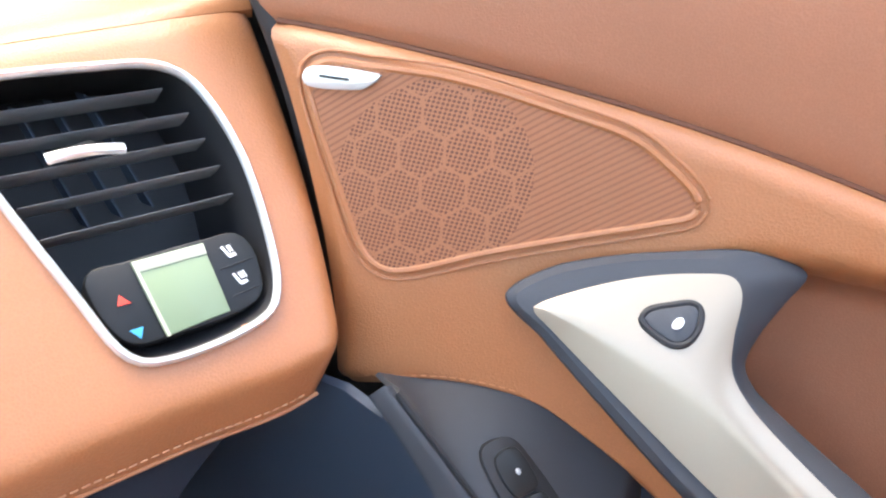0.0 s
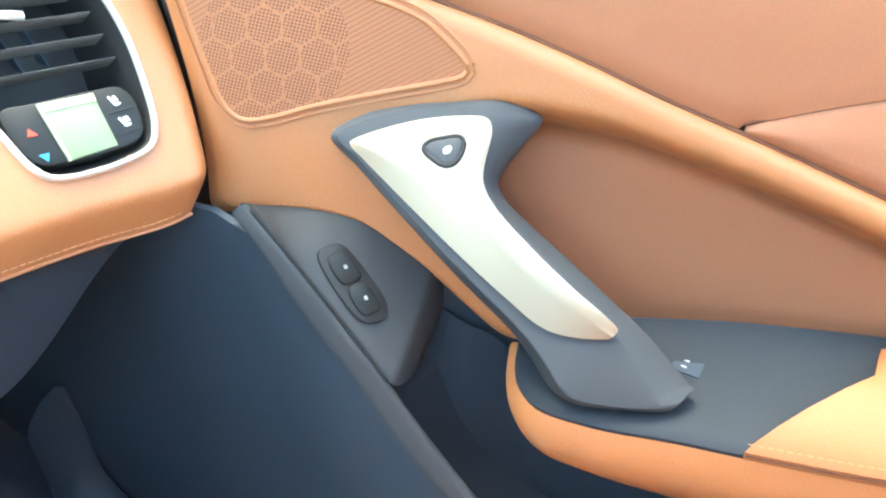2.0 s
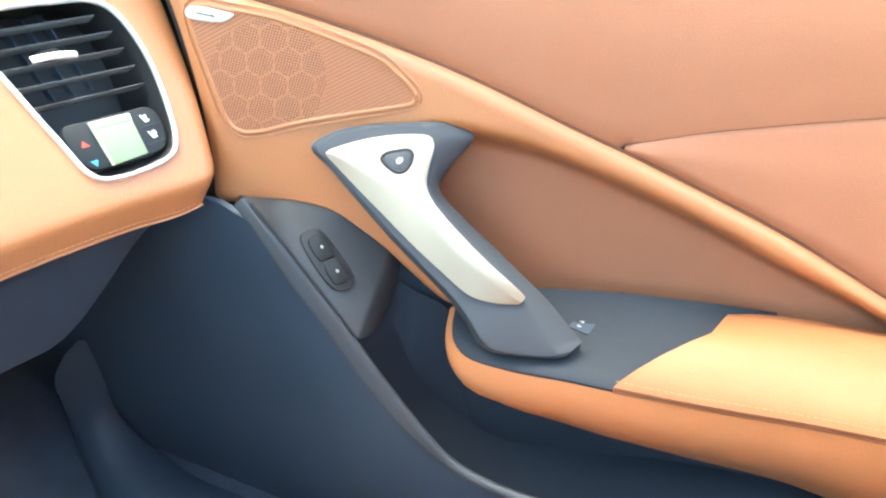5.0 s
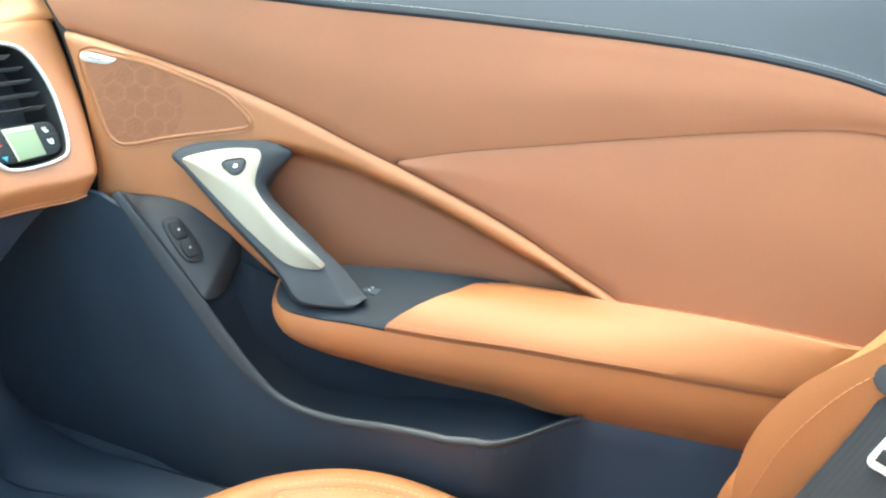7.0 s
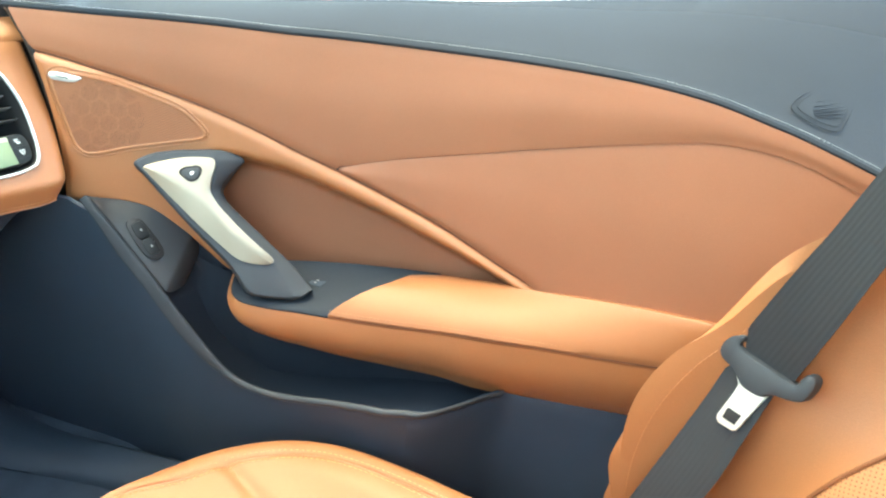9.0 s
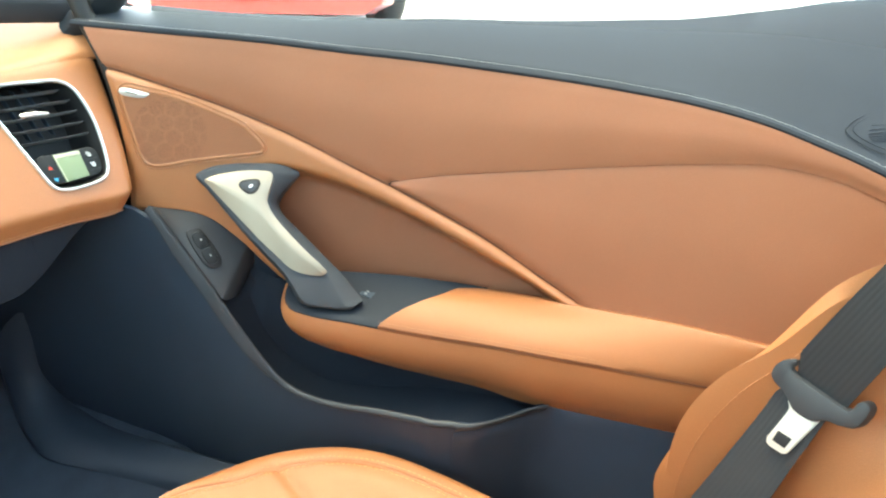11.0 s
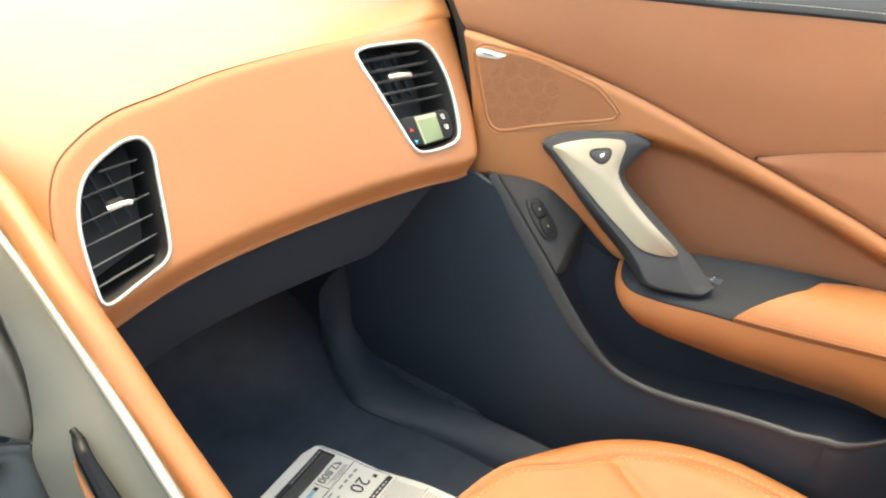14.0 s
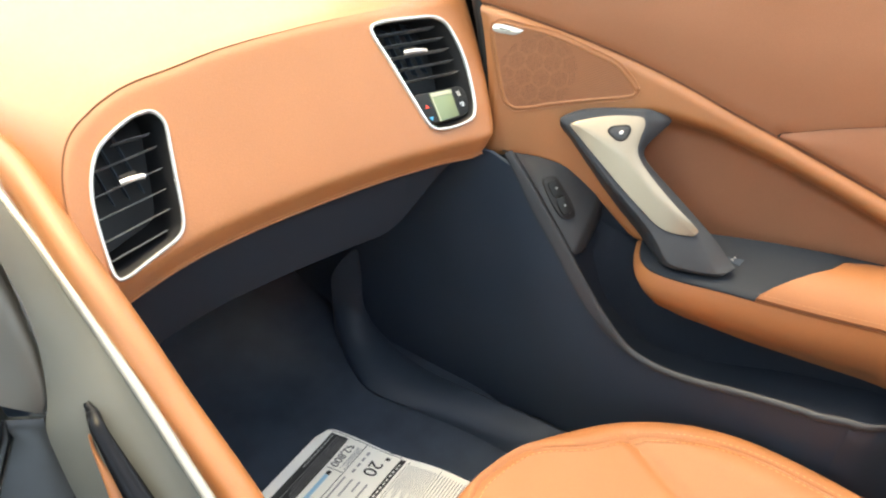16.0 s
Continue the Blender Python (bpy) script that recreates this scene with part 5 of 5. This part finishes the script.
# Unseen pane, added to weaken the light that falls on the armrest.
tagged(part("added_side_window", sheet([[(door_x(front_y(y, 1.1), 1.1) + .105 + .10 * step(.1, -.6, y) + (.245 - door_x(front_y(y, 1.1), 1.1) - .105 - .10 * step(.1, -.6, y)) * (f ** 1.3), y - .12 * f * step(-.2, .4, y) * (1 if y > 0 else 0), 1.10 + .37 * f) for y in np.linspace(.36, -.80, 22)] for f in np.linspace(0, 1, 10)]), side_glass), "unseen passenger side glass, added and darkened to dim the armrest", "window", kind="structure")
# Added pane out of view; it keeps the driver's side dark.
tagged(part("driver_side_dimmer", sheet([[(-1.07 + .02 * f, y, 1.05 + .43 * f) for y in np.linspace(.70, -1.24, 12)] for f in np.linspace(0, 1, 5)]), driver_dimmer_glass), "unseen dark pane added to hold back light from the driver's side", "window", kind="structure")
# Opaque piece out of view, put here to block light from the rear side.
tagged(part("unseen_quarter_trim", sheet([[(.66 + (.25 - .66) * f ** 1.3, y, 1.06 + .41 * f) for y in np.linspace(-.80, -1.26, 8)] for f in np.linspace(0, 1, 10)], (.02, 0, 0)), headliner), "unseen charcoal roof quarter behind the door, shutting out light from the rear", "trim", kind="structure")
pil = spline([(.315, .455, 1.07), (.335, .39, 1.13), (.335, .29, 1.26), (.27, .12, 1.42), (.235, .0, 1.49)], 24)
tagged(part("windscreen_pillar", tube(pil, .030, .022, seg=12), black_soft), "black trimmed windscreen pillar", "pillar", kind="structure")
cowl = [[(.15 + (.345 - .15) * f, .498 - .068 * f + dy, z + dz * f) for f in np.linspace(0, 1, 14)] for dy, z, dz in ((.004, 1.100, -.020), (0, 1.1265, -.024), (.004, 1.134, -.022), (.03, 1.155, -.02), (.07, 1.20, .01), (.12, 1.30, .05))]
tagged(part("corner_trim", sheet(cowl, (0, .004, -.003)), material("matt_black_trim", (.016, .018, .021), .7, grain=.2, size=1200)), "matt black trim at the corner of the windscreen", "trim", kind="structure")
tagged(part("door_shell", sheet([[(door_x(y, 1.0) + .14 + dx, y, z) for y in np.linspace(.6, -1.2, 20)] for dx, z in ((-.02, 1.10), (0, 1.08), (.06, .9), (.09, .6), (.05, .2))], (.01, 0, 0)), material("dark_body_paint", (.03, .03, .035), .3, coat=.8)), "dark painted outer skin of the door", "car body", kind="structure")

tagged(part("driver_side_floor", sheet([[(x, y, .33) for x in np.linspace(-1.05, -.28, 6)] for y in np.linspace(-1.2, .9, 8)]), carpet), "black carpet on the driver's side floor", "floor", kind="structure")
tagged(part("driver_door_inside", box((-1.08, -1.2, .2), (-1.02, .7, 1.06), .01), black_soft), "black lower trim of the driver's door", "car door", kind="structure")
part("console_body", sheet([[(x, y, z) for y in np.linspace(-.6, .5, 12)] for x, z in ((-.47, .34), (-.47, .60), (-.44, .66), (-.32, .68), (-.30, .66))]), black_soft, con)
part("stack_flank", sheet([[(-.312 + dx, y, float(np.interp(y, rail_path[:, 1], rail_path[:, 2])) + dz) for y in np.linspace(-.10, .85, 30)] for dx, dz in ((.0, -.02), (.002, -.08), (.004, -.4))], (-.02, 0, 0)), black_plastic, con)


# ---------------------------------------------------------------- print on the price sheet
print_block(.008, .0165, .205, .0475, black_mark)
for k in range(9):
    bm = sheet([[sheet_at(u, v, .0010) for u in np.linspace(.012 + .0085 * k, .0185 + .0085 * k, 3)] for v in (.0200, .0222)])
    part("print_bar", bm, grey_mark, paper)
for k in range(5):
    bm = sheet([[sheet_at(u, v, .0010) for u in np.linspace(.012, .165 - .012 * (k * 3 % 4), 12)] for v in (.0278 + .0040 * k, .0286 + .0040 * k)])
    part("print_bar", bm, grey_mark, paper)
print_block(.006, .0795, .205, .0807, black_mark, "rule")
print_block(.0035, .0155, .0047, .145, black_mark, "rule")
print_block(.0690, .0510, .0700, .0800, black_mark, "rule")
print_block(.0745, .0570, .0820, .0640, black_mark)
print_block(.0825, .0570, .1450, .0640, sky_mark)
print_block(.0120, .1215, .0185, .1285, black_mark)
for k in range(4):
    print_block(.016, .0700 + .0022 * k, .064 - .006 * (k % 3), .0710 + .0022 * k, grey_mark)
    print_block(.075, .0860 + .0130 * k, .125 - .014 * (k % 3), .0890 + .0130 * k, grey_mark)
    print_block(.016 + .013 * k, .0900, .024 + .013 * k, .0940, grey_mark)
print_block(.006, .1430, .205, .1525, black_mark)
for k in range(10):
    print_block(.016 + .009 * k, .1465, .0215 + .009 * k, .1492, paper_white)
print_block(.006, .1580, .205, .1588, black_mark, "rule")
for k in range(16):
    print_block(.012, .1620 + .0032 * k, .095 - .010 * (k * 7 % 4), .1631 + .0032 * k, grey_mark)
    print_block(.105, .1620 + .0032 * k, .198 - .010 * (k * 5 % 4), .1631 + .0032 * k, grey_mark)
print_block(.006, .2140, .205, .2150, black_mark, "rule")
for k in range(14):
    print_block(.012, .2190 + .0050 * k, .190 - .016 * (k * 7 % 5), .2206 + .0050 * k, grey_mark)


def print_words(text, u, v, size):
    m = Matrix((px, py, pn)).transposed().to_4x4()
    m.translation = sheet_at(u, v, .0016)
    return lettering(text, m, size, black_mark, paper)


print_words("$2,800", .040, .0585, .0185)
print_words("20", .044, .1150, .031)


# ---------------------------------------------------------------- red car parked outside
def red_car(place, turn):
    car = thing("parked_car", (0, 0, 0), "glossy red car parked on the pale concrete", "car")
    rows = []
    for x, w, zl, zh in [(-2.15, .70, .27, .62), (-2.05, .80, .25, .72), (-1.6, .88, .24, .80), (-.6, .92, .20, .88), (.6, .92, .20, .92), (1.6, .90, .24, .92), (2.05, .84, .30, .86), (2.15, .74, .42, .74)]:
        rows.append([(x, y * w, z) for y, z in ((0, zl), (-.8, zl), (-.95, zl + .06), (-1, (zl + zh) / 2), (-.94, zh - .06), (-.8, zh), (0, zh + .03), (.8, zh), (.94, zh - .06), (1, (zl + zh) / 2), (.95, zl + .06), (.8, zl))])
    bm = sheet(rows, closed=True)
    bm.verts.ensure_lookup_table()
    bm.faces.new(bm.verts[:12])
    bm.faces.new(bm.verts[-12:])
    part("body", bm, red_paint, car)
    rows = []
    for x, w, z in [(-.75, .74, .90), (-.15, .66, 1.22), (.75, .66, 1.24), (1.55, .74, .94)]:
        rows.append([(x, y * w, zz) for y, zz in ((-1.08, .86), (-1.0, z - .06 if z > 1 else .88), (-.9, z), (.9, z), (1.0, z - .06 if z > 1 else .88), (1.08, .86))])
    part("greenhouse", sheet(rows), tinted, car)
    for sx in (-1.35, 1.40):
        for sy in (-.84, .84):
            rim_ = [(sx + .33 * math.cos(a), sy, .38 + .33 * math.sin(a)) for a in np.linspace(0, 2 * math.pi, 28, endpoint=False)]
            wh = part("wheel", tube([(sx, sy - .1, .38), (sx, sy + .1, .38)], .26, seg=24, up=(0, 0, 1)), silver, car)
            part("tyre", tube(rim_, .075, .10, seg=10, closed=True, up=(0, 1, 0)), rubber, wh)
    for sy in (-.62, .62):
        part("headlight", plate(spline([(-2.04, sy - .16, .60), (-2.06, sy + .12, .58), (-1.98, sy + .16, .68), (-1.96, sy - .12, .70)], 20, closed=True), (-.9, 0, .4), .04, .01, rise=.03), white_mark, car, "clear headlight")
    part("grille", plate([(-2.14, -.45, .50), (-2.14, .45, .50), (-2.13, .38, .60), (-2.13, -.38, .60)], (-1, 0, 0.1), .03, .01, rise=.02), rubber, car)
    car.matrix_world = pose(*place, 0, 0, turn)
    return car


red_car((4.28, 3.68, .075), 44)
